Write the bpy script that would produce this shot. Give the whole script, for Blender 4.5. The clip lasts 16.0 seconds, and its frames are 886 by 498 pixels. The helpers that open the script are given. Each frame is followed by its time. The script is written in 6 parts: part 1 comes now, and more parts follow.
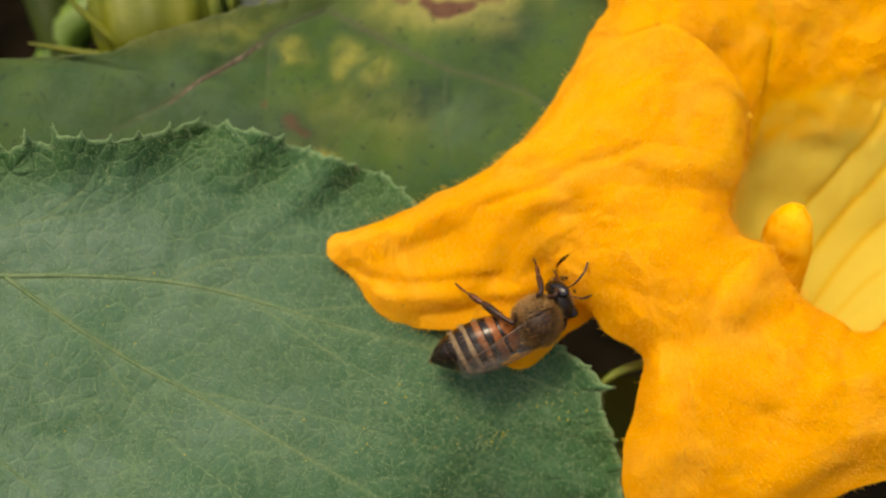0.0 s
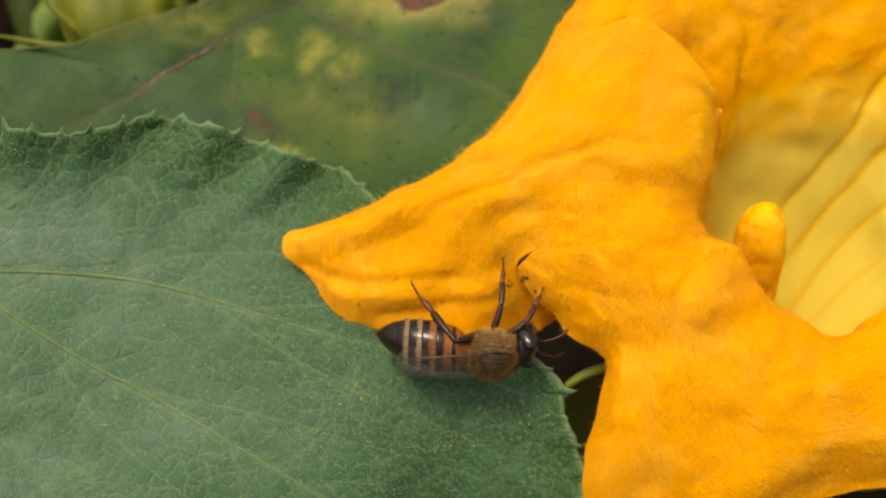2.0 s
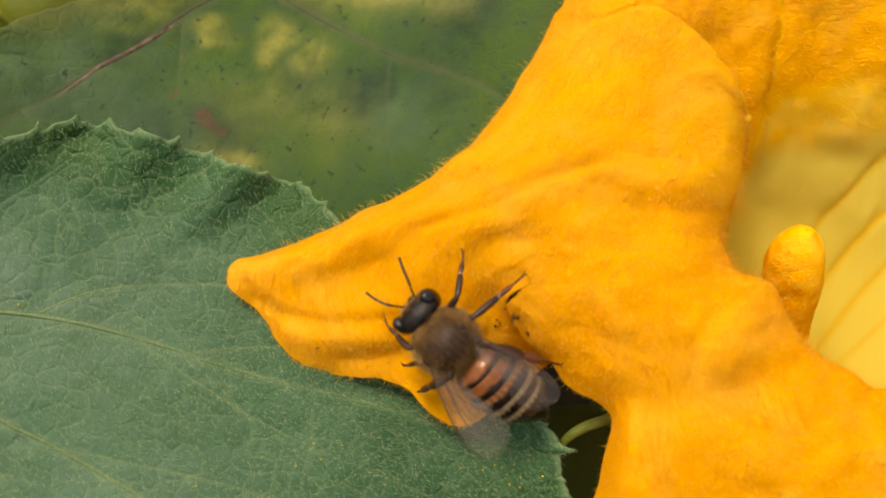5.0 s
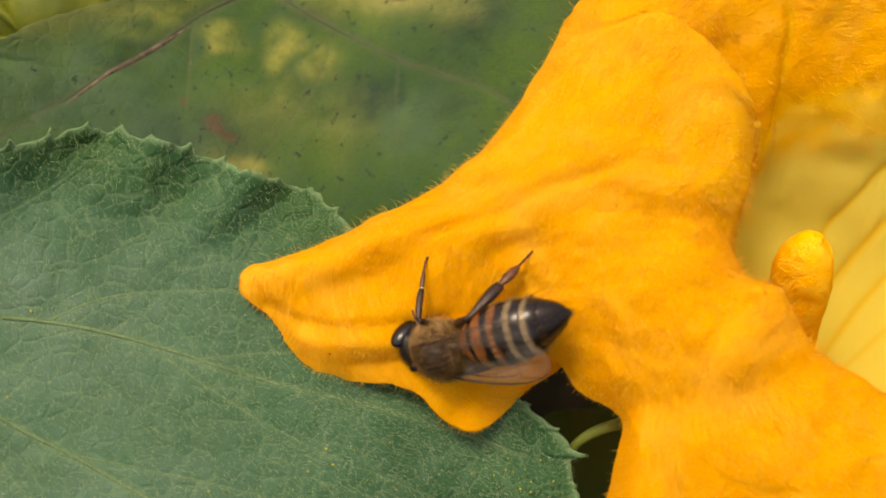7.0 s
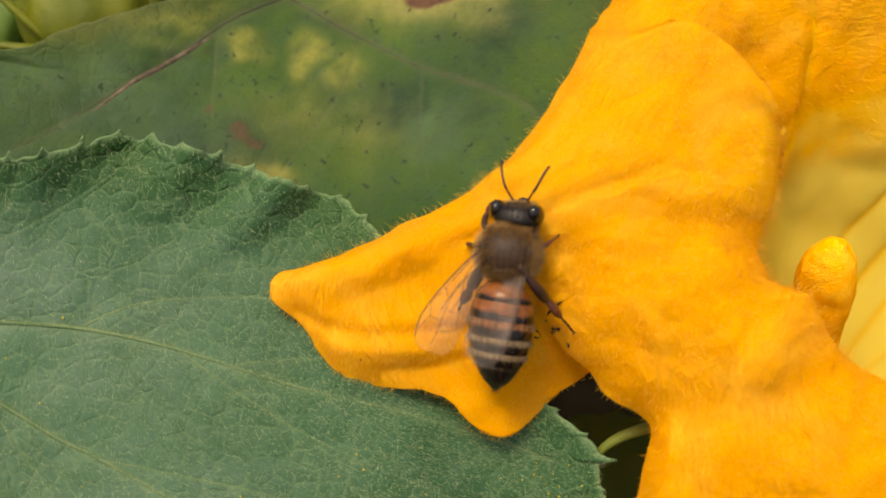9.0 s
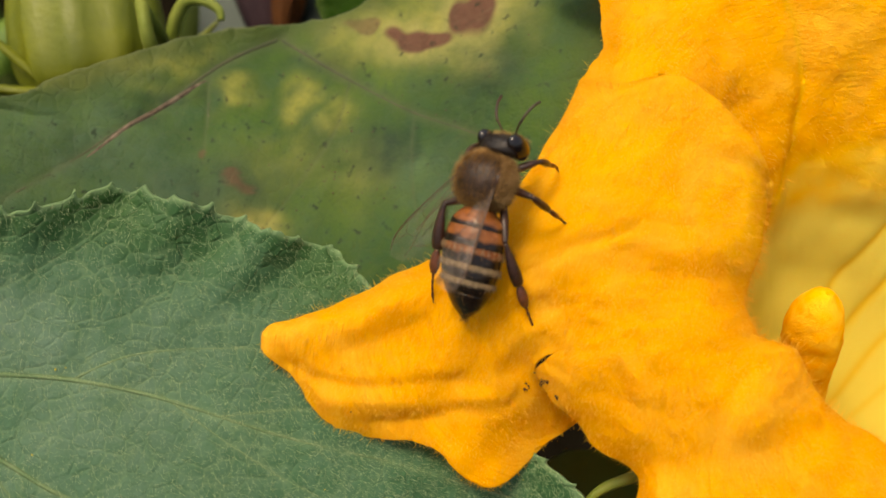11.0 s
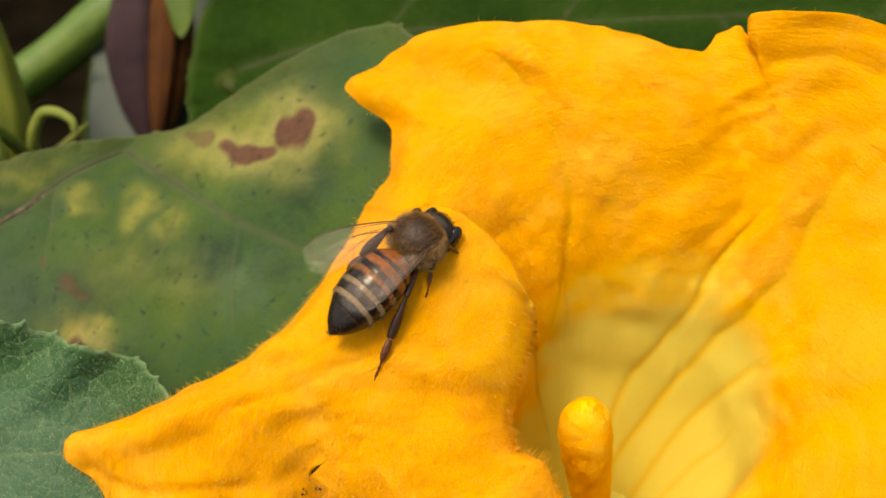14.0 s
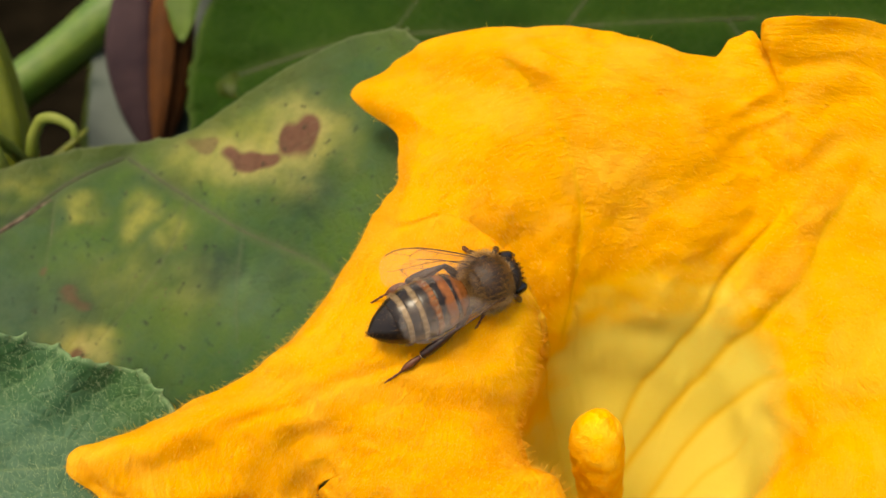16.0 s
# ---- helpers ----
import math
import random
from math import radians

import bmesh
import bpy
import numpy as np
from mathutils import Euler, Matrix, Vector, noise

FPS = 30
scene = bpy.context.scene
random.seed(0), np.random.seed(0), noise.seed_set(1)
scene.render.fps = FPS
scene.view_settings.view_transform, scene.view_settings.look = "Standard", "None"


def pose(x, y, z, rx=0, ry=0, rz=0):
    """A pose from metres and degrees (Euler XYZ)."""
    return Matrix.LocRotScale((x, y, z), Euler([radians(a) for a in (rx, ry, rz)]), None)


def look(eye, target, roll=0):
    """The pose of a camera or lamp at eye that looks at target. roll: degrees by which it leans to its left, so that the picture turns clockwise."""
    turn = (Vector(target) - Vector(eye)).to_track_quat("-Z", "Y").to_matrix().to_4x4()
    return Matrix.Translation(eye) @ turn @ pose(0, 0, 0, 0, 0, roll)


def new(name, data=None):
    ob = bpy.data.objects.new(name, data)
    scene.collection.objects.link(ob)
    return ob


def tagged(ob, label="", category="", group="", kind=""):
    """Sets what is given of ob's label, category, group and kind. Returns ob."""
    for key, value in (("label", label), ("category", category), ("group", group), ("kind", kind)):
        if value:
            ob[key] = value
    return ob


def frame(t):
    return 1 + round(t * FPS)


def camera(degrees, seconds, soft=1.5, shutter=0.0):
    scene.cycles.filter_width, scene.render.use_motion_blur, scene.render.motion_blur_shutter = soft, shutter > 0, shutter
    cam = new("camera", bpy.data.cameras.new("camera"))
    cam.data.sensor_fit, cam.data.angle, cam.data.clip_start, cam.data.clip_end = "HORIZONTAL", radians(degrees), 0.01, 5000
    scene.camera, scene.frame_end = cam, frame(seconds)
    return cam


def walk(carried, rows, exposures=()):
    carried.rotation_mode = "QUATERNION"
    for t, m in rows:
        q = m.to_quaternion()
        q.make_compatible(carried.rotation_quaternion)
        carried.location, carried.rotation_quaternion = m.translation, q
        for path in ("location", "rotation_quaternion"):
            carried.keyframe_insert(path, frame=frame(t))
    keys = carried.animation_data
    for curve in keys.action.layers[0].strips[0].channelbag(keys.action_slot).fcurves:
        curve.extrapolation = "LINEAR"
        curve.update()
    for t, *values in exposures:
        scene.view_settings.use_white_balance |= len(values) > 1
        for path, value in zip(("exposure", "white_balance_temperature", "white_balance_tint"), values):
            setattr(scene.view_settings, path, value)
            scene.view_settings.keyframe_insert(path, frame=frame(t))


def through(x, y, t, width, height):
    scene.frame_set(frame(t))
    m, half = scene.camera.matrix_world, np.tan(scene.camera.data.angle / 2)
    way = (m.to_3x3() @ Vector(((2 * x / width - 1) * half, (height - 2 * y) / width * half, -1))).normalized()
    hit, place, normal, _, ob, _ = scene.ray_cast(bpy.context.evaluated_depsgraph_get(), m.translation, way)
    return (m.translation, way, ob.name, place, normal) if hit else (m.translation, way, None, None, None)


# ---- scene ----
# ------------------------------------------------------------ camera and walk
cam = camera(46.3, 16.0, soft=1.5)
METRES, EYE, TILT, LEAN, TURN = 0.068, 0.30, -52.0, 0.0, 0.0
ROWS = [
    (0.0, 0.0, 0.0, 0.0, -0.0, 0.0, -0.0),
    (0.5, -0.01, 0.0214, 0.0209, 0.05, -0.13, -0.41),
    (1.0, 0.0161, 0.0324, 0.0226, 0.49, -0.19, -0.43),
    (1.5, 0.0336, 0.0249, 0.0029, 0.72, 0.09, -0.42),
    (2.0, 0.0722, 0.0332, 0.0002, 1.2, -0.1, -0.45),
    (2.5, 0.0712, 0.1052, -0.0207, 1.05, -0.02, -0.47),
    (3.0, 0.0608, 0.1695, -0.0126, 1.03, -0.56, -0.5),
    (3.5, 0.0554, 0.2292, -0.0075, 0.94, -0.84, -0.46),
    (4.0, 0.0692, 0.2372, 0.0224, 1.17, -1.22, -0.53),
    (4.5, 0.095, 0.2246, 0.0552, 1.38, -1.69, -0.57),
    (7.0, 0.0802, 0.2174, 0.0645, 1.17, -1.67, -0.49),
    (7.5, 0.0751, 0.2042, 0.0638, 1.06, -1.56, -0.49),
    (8.0, 0.0715, 0.1995, 0.0656, 1.03, -1.53, -0.47),
    (8.5, 0.0444, 0.2069, 0.0637, 0.81, -1.39, -0.46),
    (11.0, 0.0563, 0.2024, 0.1179, 0.86, -1.42, -0.45),
    (11.5, 0.0617, 0.1983, 0.1656, 0.9, -1.57, -0.45),
    (12.0, 0.1101, 0.2124, 0.2007, 0.98, -1.62, -0.47),
    (12.5, 0.181, 0.1905, 0.207, 1.09, -1.61, -0.51),
    (13.0, 0.2285, 0.1479, 0.1918, 1.49, -1.26, -0.56),
    (13.5, 0.2773, 0.1153, 0.2227, 1.87, -0.99, -0.48),
    (14.0, 0.312, 0.1206, 0.2324, 2.27, -0.76, -0.35),
    (14.5, 0.33, 0.1334, 0.2574, 2.44, -0.88, -0.23),
    (15.0, 0.3408, 0.1399, 0.2526, 2.29, -0.92, -0.19),
    (15.5, 0.3218, 0.1337, 0.2449, 2.16, -0.85, -0.22),
    (16.0, 0.2976, 0.1397, 0.2461, 2.06, -0.92, -0.19),
]
STAND = pose(0, 0, EYE, TILT, LEAN, TURN)
walk(cam, [(t, STAND @ pose(METRES * x, METRES * y, METRES * z, 90 + pitch, roll, yaw)) for t, x, y, z, yaw, pitch, roll in ROWS],
     exposures=[(0.0, 0.88, 8400, 10), (4.7, 0.93, 8400, 10), (11.0, 0.95, 8400, 9), (16.0, 1.03, 8400, 7)])
cam.data.dof.use_dof = True
cam.data.dof.focus_distance = 0.072
cam.data.dof.aperture_fstop = 32.0

# ------------------------------------------------------------ daylight
world = bpy.data.worlds.new("sky")
scene.world = world
world.use_nodes = True
wn, wl = world.node_tree.nodes, world.node_tree.links
sky = wn.new("ShaderNodeTexSky")
sky.sky_type = "NISHITA"
sky.sun_disc = False
sky.sun_elevation, sky.sun_rotation = radians(75.7), radians(-90)
sky.air_density, sky.dust_density, sky.ozone_density = 1.0, 4.0, 0.6
wn["Background"].inputs[1].default_value = 0.13
wl.new(sky.outputs[0], wn["Background"].inputs[0])
sun_data = bpy.data.lights.new("sun", "SUN")
sun_data.energy, sun_data.angle, sun_data.color = 1.5, radians(16), (1.0, 0.95, 0.87)
sun = new("sun", sun_data)
sun.matrix_world = look((-0.26, 0.0, 1.22), (0, 0, 0.2))

# ------------------------------------------------------------ tools
MM = STAND @ Matrix.Diagonal((0.001, 0.001, 0.001, 1))   # millimetres (right, ahead, up of the slope) to the world
MMN = np.array(MM)


def to_world(v):
    """Rows of slope millimetres to world metres."""
    v = np.asarray(v, float)
    return v @ MMN[:3, :3].T + MMN[:3, 3]


def spot(r, d, u):
    return Vector(to_world((r, d, u)))


def lattice(i, j, k, seed):
    h = (i * 374761393 + j * 668265263 + k * 2147483647 + seed * 974634777) & 0x7FFFFFFF
    h = ((h ^ (h >> 13)) * 1274126177) & 0x7FFFFFFF
    return ((h ^ (h >> 16)) & 0xFFFF) / 32767.5 - 1.0


def vnoise(x, y, z=0.0, seed=0):
    """Smooth noise in -1..1 over arrays."""
    x, y, z = np.broadcast_arrays(np.asarray(x, float), np.asarray(y, float), np.asarray(z, float))
    xi, yi, zi = (np.floor(q).astype(np.int64) for q in (x, y, z))
    fx, fy, fz = x - xi, y - yi, z - zi
    fx, fy, fz = (q * q * q * (q * (q * 6 - 15) + 10) for q in (fx, fy, fz))
    out = 0
    for a in (0, 1):
        for b in (0, 1):
            for c in (0, 1):
                w = (fx if a else 1 - fx) * (fy if b else 1 - fy) * (fz if c else 1 - fz)
                out = out + w * lattice(xi + a, yi + b, zi + c, seed)
    return out


def catmull(p, t):
    """Points on the spline through the rows of p (axis 0) at the parameters t."""
    n = len(p)
    i = np.clip(np.floor(t).astype(int), 0, n - 2)
    f = (t - i).reshape((-1,) + (1,) * (p.ndim - 1))
    q0, q1, q2, q3 = p[np.maximum(i - 1, 0)], p[i], p[i + 1], p[np.minimum(i + 2, n - 1)]
    return 0.5 * (2 * q1 + (q2 - q0) * f + (2 * q0 - 5 * q1 + 4 * q2 - q3) * f ** 2 + (3 * q1 - q0 - 3 * q2 + q3) * f ** 3)


def mesh_from(name, verts, faces, mats, smooth=True, values=None, uv=None, uv_faces=None):
    """A mesh from arrays in metres; values: point attributes by name; uv: a pair for each vertex."""
    me = bpy.data.meshes.new(name)
    verts, faces = np.asarray(verts, float), np.asarray(faces, int)
    me.vertices.add(len(verts))
    me.vertices.foreach_set("co", verts.ravel())
    k = faces.shape[1]
    me.loops.add(faces.size)
    me.loops.foreach_set("vertex_index", faces.ravel())
    me.polygons.add(len(faces))
    me.polygons.foreach_set("loop_start", np.arange(0, faces.size, k))
    me.update(calc_edges=True)
    me.validate()
    for key, val in (values or {}).items():
        at = me.attributes.new(key, "FLOAT", "POINT")
        at.data.foreach_set("value", np.asarray(val, float).ravel())
    if uv is not None:
        layer = me.uv_layers.new(name="UVMap")
        layer.data.foreach_set("uv", np.asarray(uv, float)[(faces if uv_faces is None else uv_faces).ravel()].ravel())
    if smooth:
        me.polygons.foreach_set("use_smooth", np.ones(len(faces), bool))
    for m in (mats if isinstance(mats, (list, tuple)) else [mats]):
        me.materials.append(m)
    return me


def grid_faces(n, m, closed=False):
    """Quads of an n by m grid of vertices; closed: the first axis wraps."""
    i, j = np.meshgrid(np.arange(n if closed else n - 1), np.arange(m - 1), indexing="ij")
    i2 = (i + 1) % n
    return np.stack([i * m + j, i2 * m + j, i2 * m + j + 1, i * m + j + 1], -1).reshape(-1, 4)


def hang(ob, parent):
    ob.parent = parent
    ob.matrix_parent_inverse = Matrix.Identity(4)
    return ob


def part(name, bm, material, parent, label=""):
    """One mesh object from a bmesh under a thing or a part; vertices in the parent's space."""
    me = bpy.data.meshes.new(name)
    bm.to_mesh(me)
    bm.free()
    for p in me.polygons:
        p.use_smooth = True
    me.materials.append(material)
    ob = hang(new(name, me), parent)
    return tagged(ob, label)


def thing(name, place, label, category, group="", kind=""):
    ob = new(name)
    ob.empty_display_size = 0.005
    ob.location = place
    return tagged(ob, label, category, group, kind)


def hairs(roots, ways, lengths, thick, bend=0.35, seed=0, sides=3):
    """Tapered bent hairs as vertices and triangles; roots in metres, ways unit vectors."""
    rng = np.random.default_rng(seed)
    n = len(roots)
    ref = np.where(np.abs(ways[:, 2:3]) < 0.9, [[0, 0, 1.0]], [[1.0, 0, 0]])
    s1 = np.cross(ways, ref)
    s1 /= np.linalg.norm(s1, axis=1, keepdims=True)
    s2 = np.cross(ways, s1)
    ang = rng.uniform(0, 2 * math.pi, (n, 1))
    side = s1 * np.cos(ang) + s2 * np.sin(ang)
    vs, L = [], lengths.reshape(-1, 1)
    for q, (f, w) in enumerate(((0.0, 1.0), (0.5, 0.75))):
        c = roots + ways * L * f + side * L * bend * f * f
        for k in range(sides):
            a = 2 * math.pi * k / sides
            vs.append(c + (s1 * math.cos(a) + s2 * math.sin(a)) * thick * w)
    vs.append(roots + ways * L * (1 - 0.3 * bend) + side * L * bend)
    v = np.stack(vs, 1).reshape(-1, 3)
    m = 2 * sides + 1
    one = []
    for k in range(sides):
        k2 = (k + 1) % sides
        one += [(k, k2, sides + k2), (k, sides + k2, sides + k), (sides + k, sides + k2, 2 * sides)]
    one = np.array(one)
    f = (np.arange(n)[:, None, None] * m + one[None]).reshape(-1, 3)
    return v, f


def tube_mesh(points, radii, sides=12, ends=True, flat=1.0, ridges=0, ridge=0.0):
    """A bmesh tube along points (vectors) with a radius at each."""
    bm = bmesh.new()
    pts = [Vector(p) for p in points]
    rings, up = [], None
    for i, p in enumerate(pts):
        way = (pts[min(i + 1, len(pts) - 1)] - pts[max(i - 1, 0)]).normalized()
        if up is None:
            up = way.orthogonal().normalized()
        up = (up - way * up.dot(way)).normalized()
        side = way.cross(up)
        ring = []
        for k in range(sides):
            a = 2 * math.pi * k / sides
            r = radii[i] * (1 + ridge * math.cos(ridges * a))
            ring.append(bm.verts.new(p + up * math.cos(a) * r * flat + side * math.sin(a) * r))
        rings.append(ring)
    for a, b in zip(rings, rings[1:]):
        for k in range(sides):
            bm.faces.new((a[k], a[(k + 1) % sides], b[(k + 1) % sides], b[k]))
    if ends:
        bm.faces.new(rings[0][::-1])
        bm.faces.new(rings[-1])
    return bm


def bend_line(points, n=24):
    return [Vector(p) for p in catmull(np.array([tuple(p) for p in points], float), np.linspace(0, len(points) - 1, n))]


def ramp(values, n=24):
    return list(catmull(np.array(values, float).reshape(-1, 1), np.linspace(0, len(values) - 1, n)).ravel())


# ------------------------------------------------------------ materials
class Mat:
    """A node material with short calls; places are the object's own, in millimetres."""

    def __init__(self, name, rough=0.6, spec=0.4):
        self.m = bpy.data.materials.new(name)
        self.m.use_nodes = True
        self.t = self.m.node_tree
        self.b = self.t.nodes["Principled BSDF"]
        self.b.inputs["Roughness"].default_value = rough
        self.b.inputs["Specular IOR Level"].default_value = spec
        co = self.t.nodes.new("ShaderNodeTexCoord")
        mp = self.t.nodes.new("ShaderNodeMapping")
        mp.inputs["Scale"].default_value = (1000, 1000, 1000)
        self.t.links.new(co.outputs["Object"], mp.inputs[0])
        self.mm, self.co = mp.outputs[0], co

    def node(self, kind, **ins):
        n = self.t.nodes.new(kind)
        for k, v in ins.items():
            s = n.inputs[k.replace("_", " ")]
            if isinstance(v, bpy.types.NodeSocket):
                self.t.links.new(v, s)
            else:
                s.default_value = v
        return n

    def noise(self, scale, detail=4.0, where=None, rough=0.55, distort=0.0):
        return self.node("ShaderNodeTexNoise", Vector=where or self.mm, Scale=scale, Detail=detail, Roughness=rough, Distortion=distort).outputs[0]

    def stretch(self, scale, where=None):
        n = self.node("ShaderNodeMapping", Vector=where or self.mm)
        n.inputs["Scale"].default_value = scale
        return n.outputs[0]

    def attr(self, name):
        n = self.t.nodes.new("ShaderNodeAttribute")
        n.attribute_name = name
        return n.outputs["Fac"]

    def uv(self):
        return self.co.outputs["UV"]

    def steps(self, fac, *stops):
        n = self.t.nodes.new("ShaderNodeValToRGB")
        self.t.links.new(fac, n.inputs[0])
        e = n.color_ramp.elements
        while len(e) < len(stops):
            e.new(0.5)
        for el, (p, c) in zip(e, stops):
            el.position = p
            el.color = (*c, 1) if isinstance(c, tuple) else (c, c, c, 1)
        return n.outputs[0]

    def mix(self, fac, a, b, how="MIX"):
        n = self.t.nodes.new("ShaderNodeMix")
        n.data_type, n.blend_type = "RGBA", how
        for s, v in ((n.inputs[0], fac), (n.inputs[6], a), (n.inputs[7], b)):
            if isinstance(v, bpy.types.NodeSocket):
                self.t.links.new(v, s)
            else:
                s.default_value = (*v, 1) if isinstance(v, tuple) else v
        return n.outputs[2]

    def math(self, op, a, b=0.0):
        n = self.t.nodes.new("ShaderNodeMath")
        n.operation = op
        for s, v in zip(n.inputs, (a, b)):
            if isinstance(v, bpy.types.NodeSocket):
                self.t.links.new(v, s)
            else:
                s.default_value = v
        return n.outputs[0]

    def color(self, c):
        if isinstance(c, bpy.types.NodeSocket):
            self.t.links.new(c, self.b.inputs["Base Color"])
        else:
            self.b.inputs["Base Color"].default_value = (*c, 1)
        return self

    def bump(self, height, mm=0.1, strength=0.6, after=None):
        n = self.t.nodes.new("ShaderNodeBump")
        n.inputs["Strength"].default_value = strength
        n.inputs["Distance"].default_value = mm * 0.001
        self.t.links.new(height, n.inputs["Height"])
        if after is not None:
            self.t.links.new(after, n.inputs["Normal"])
        self.t.links.new(n.outputs[0], self.b.inputs["Normal"])
        return n.outputs[0]

    def thin(self, color, share):
        """Lets light through, as a leaf or petal does."""
        tr = self.t.nodes.new("ShaderNodeBsdfTranslucent")
        if isinstance(color, bpy.types.NodeSocket):
            self.t.links.new(color, tr.inputs[0])
        else:
            tr.inputs[0].default_value = (*color, 1)
        mx = self.t.nodes.new("ShaderNodeMixShader")
        mx.inputs[0].default_value = share
        self.t.links.new(self.b.outputs[0], mx.inputs[1])
        self.t.links.new(tr.outputs[0], mx.inputs[2])
        self.t.links.new(mx.outputs[0], self.t.nodes["Material Output"].inputs[0])
        return self


def petal_material():
    k = Mat("petal", 0.60, 0.17)
    s, vein = k.attr("pale"), k.attr("vein")
    base = k.steps(s, (0.0, (0.95, 0.465, 0.005)), (0.45, (0.94, 0.565, 0.012)), (1.0, (0.80, 0.69, 0.12)))
    patch = k.noise(0.20, 4.0, None, 0.6, 0.6)
    base = k.mix(k.steps(patch, (0.48, 0.0), (0.68, 0.8)), base, k.mix(s, (0.95, 0.51, 0.035), (0.82, 0.71, 0.135)))
    low = k.math("MULTIPLY", k.steps(k.noise(0.33, 4.0, None, 0.6, 0.8), (0.52, 0.0), (0.70, 0.35)), k.math("SUBTRACT", 1.0, s))
    base = k.mix(low, base, (0.93, 0.385, 0.002))
    # crumpled skin, stronger in some places, and a nap of short lying hairs
    rough_zone = k.steps(k.noise(0.22, 3.0), (0.36, 0.30), (0.62, 1.0))
    calm = k.math("SUBTRACT", 1.0, k.math("MULTIPLY", s, 0.8))
    wr = k.noise(1.0, 5.0, k.stretch((0.75, 1.7, 1.0), k.uv()), 0.6, 1.2)
    nap = k.noise(1.0, 3.0, k.stretch((1.9, 5.2, 1.0), k.uv()), 0.6, 0.9)
    fleck = k.noise(1.0, 4.0, k.stretch((3.2, 8.5, 1.0), k.uv()), 0.65, 1.4)
    # wrinkle hollows and nap gaps tinted deeper, small-scale shade put into colour
    crease_shade = k.math("MULTIPLY", k.math("MULTIPLY", k.steps(wr, (0.36, 0.22), (0.48, 0.0)), rough_zone), calm)
    base = k.mix(crease_shade, base, (0.92, 0.33, 0.002))
    base = k.mix(k.math("MULTIPLY", k.steps(fleck, (0.52, 0.0), (0.70, 0.55)), calm), base, (0.97, 0.57, 0.055))
    base = k.mix(k.math("MULTIPLY", k.steps(nap, (0.34, 0.35), (0.46, 0.0)), calm), base, (0.93, 0.36, 0.003))
    base = k.mix(k.math("MULTIPLY", vein, 0.7), base, (0.80, 0.50, 0.010))
    k.color(base)
    n1 = k.bump(k.math("MULTIPLY", wr, k.math("MULTIPLY", calm, rough_zone)), 0.33, 0.75)
    n2 = k.bump(k.math("MULTIPLY", nap, calm), 0.15, 0.75, n1)
    k.bump(k.math("MULTIPLY", fleck, calm), 0.07, 0.7, n2)
    k.thin(k.mix(0.35, base, (0.97, 0.62, 0.04)), 0.42)
    return k.m


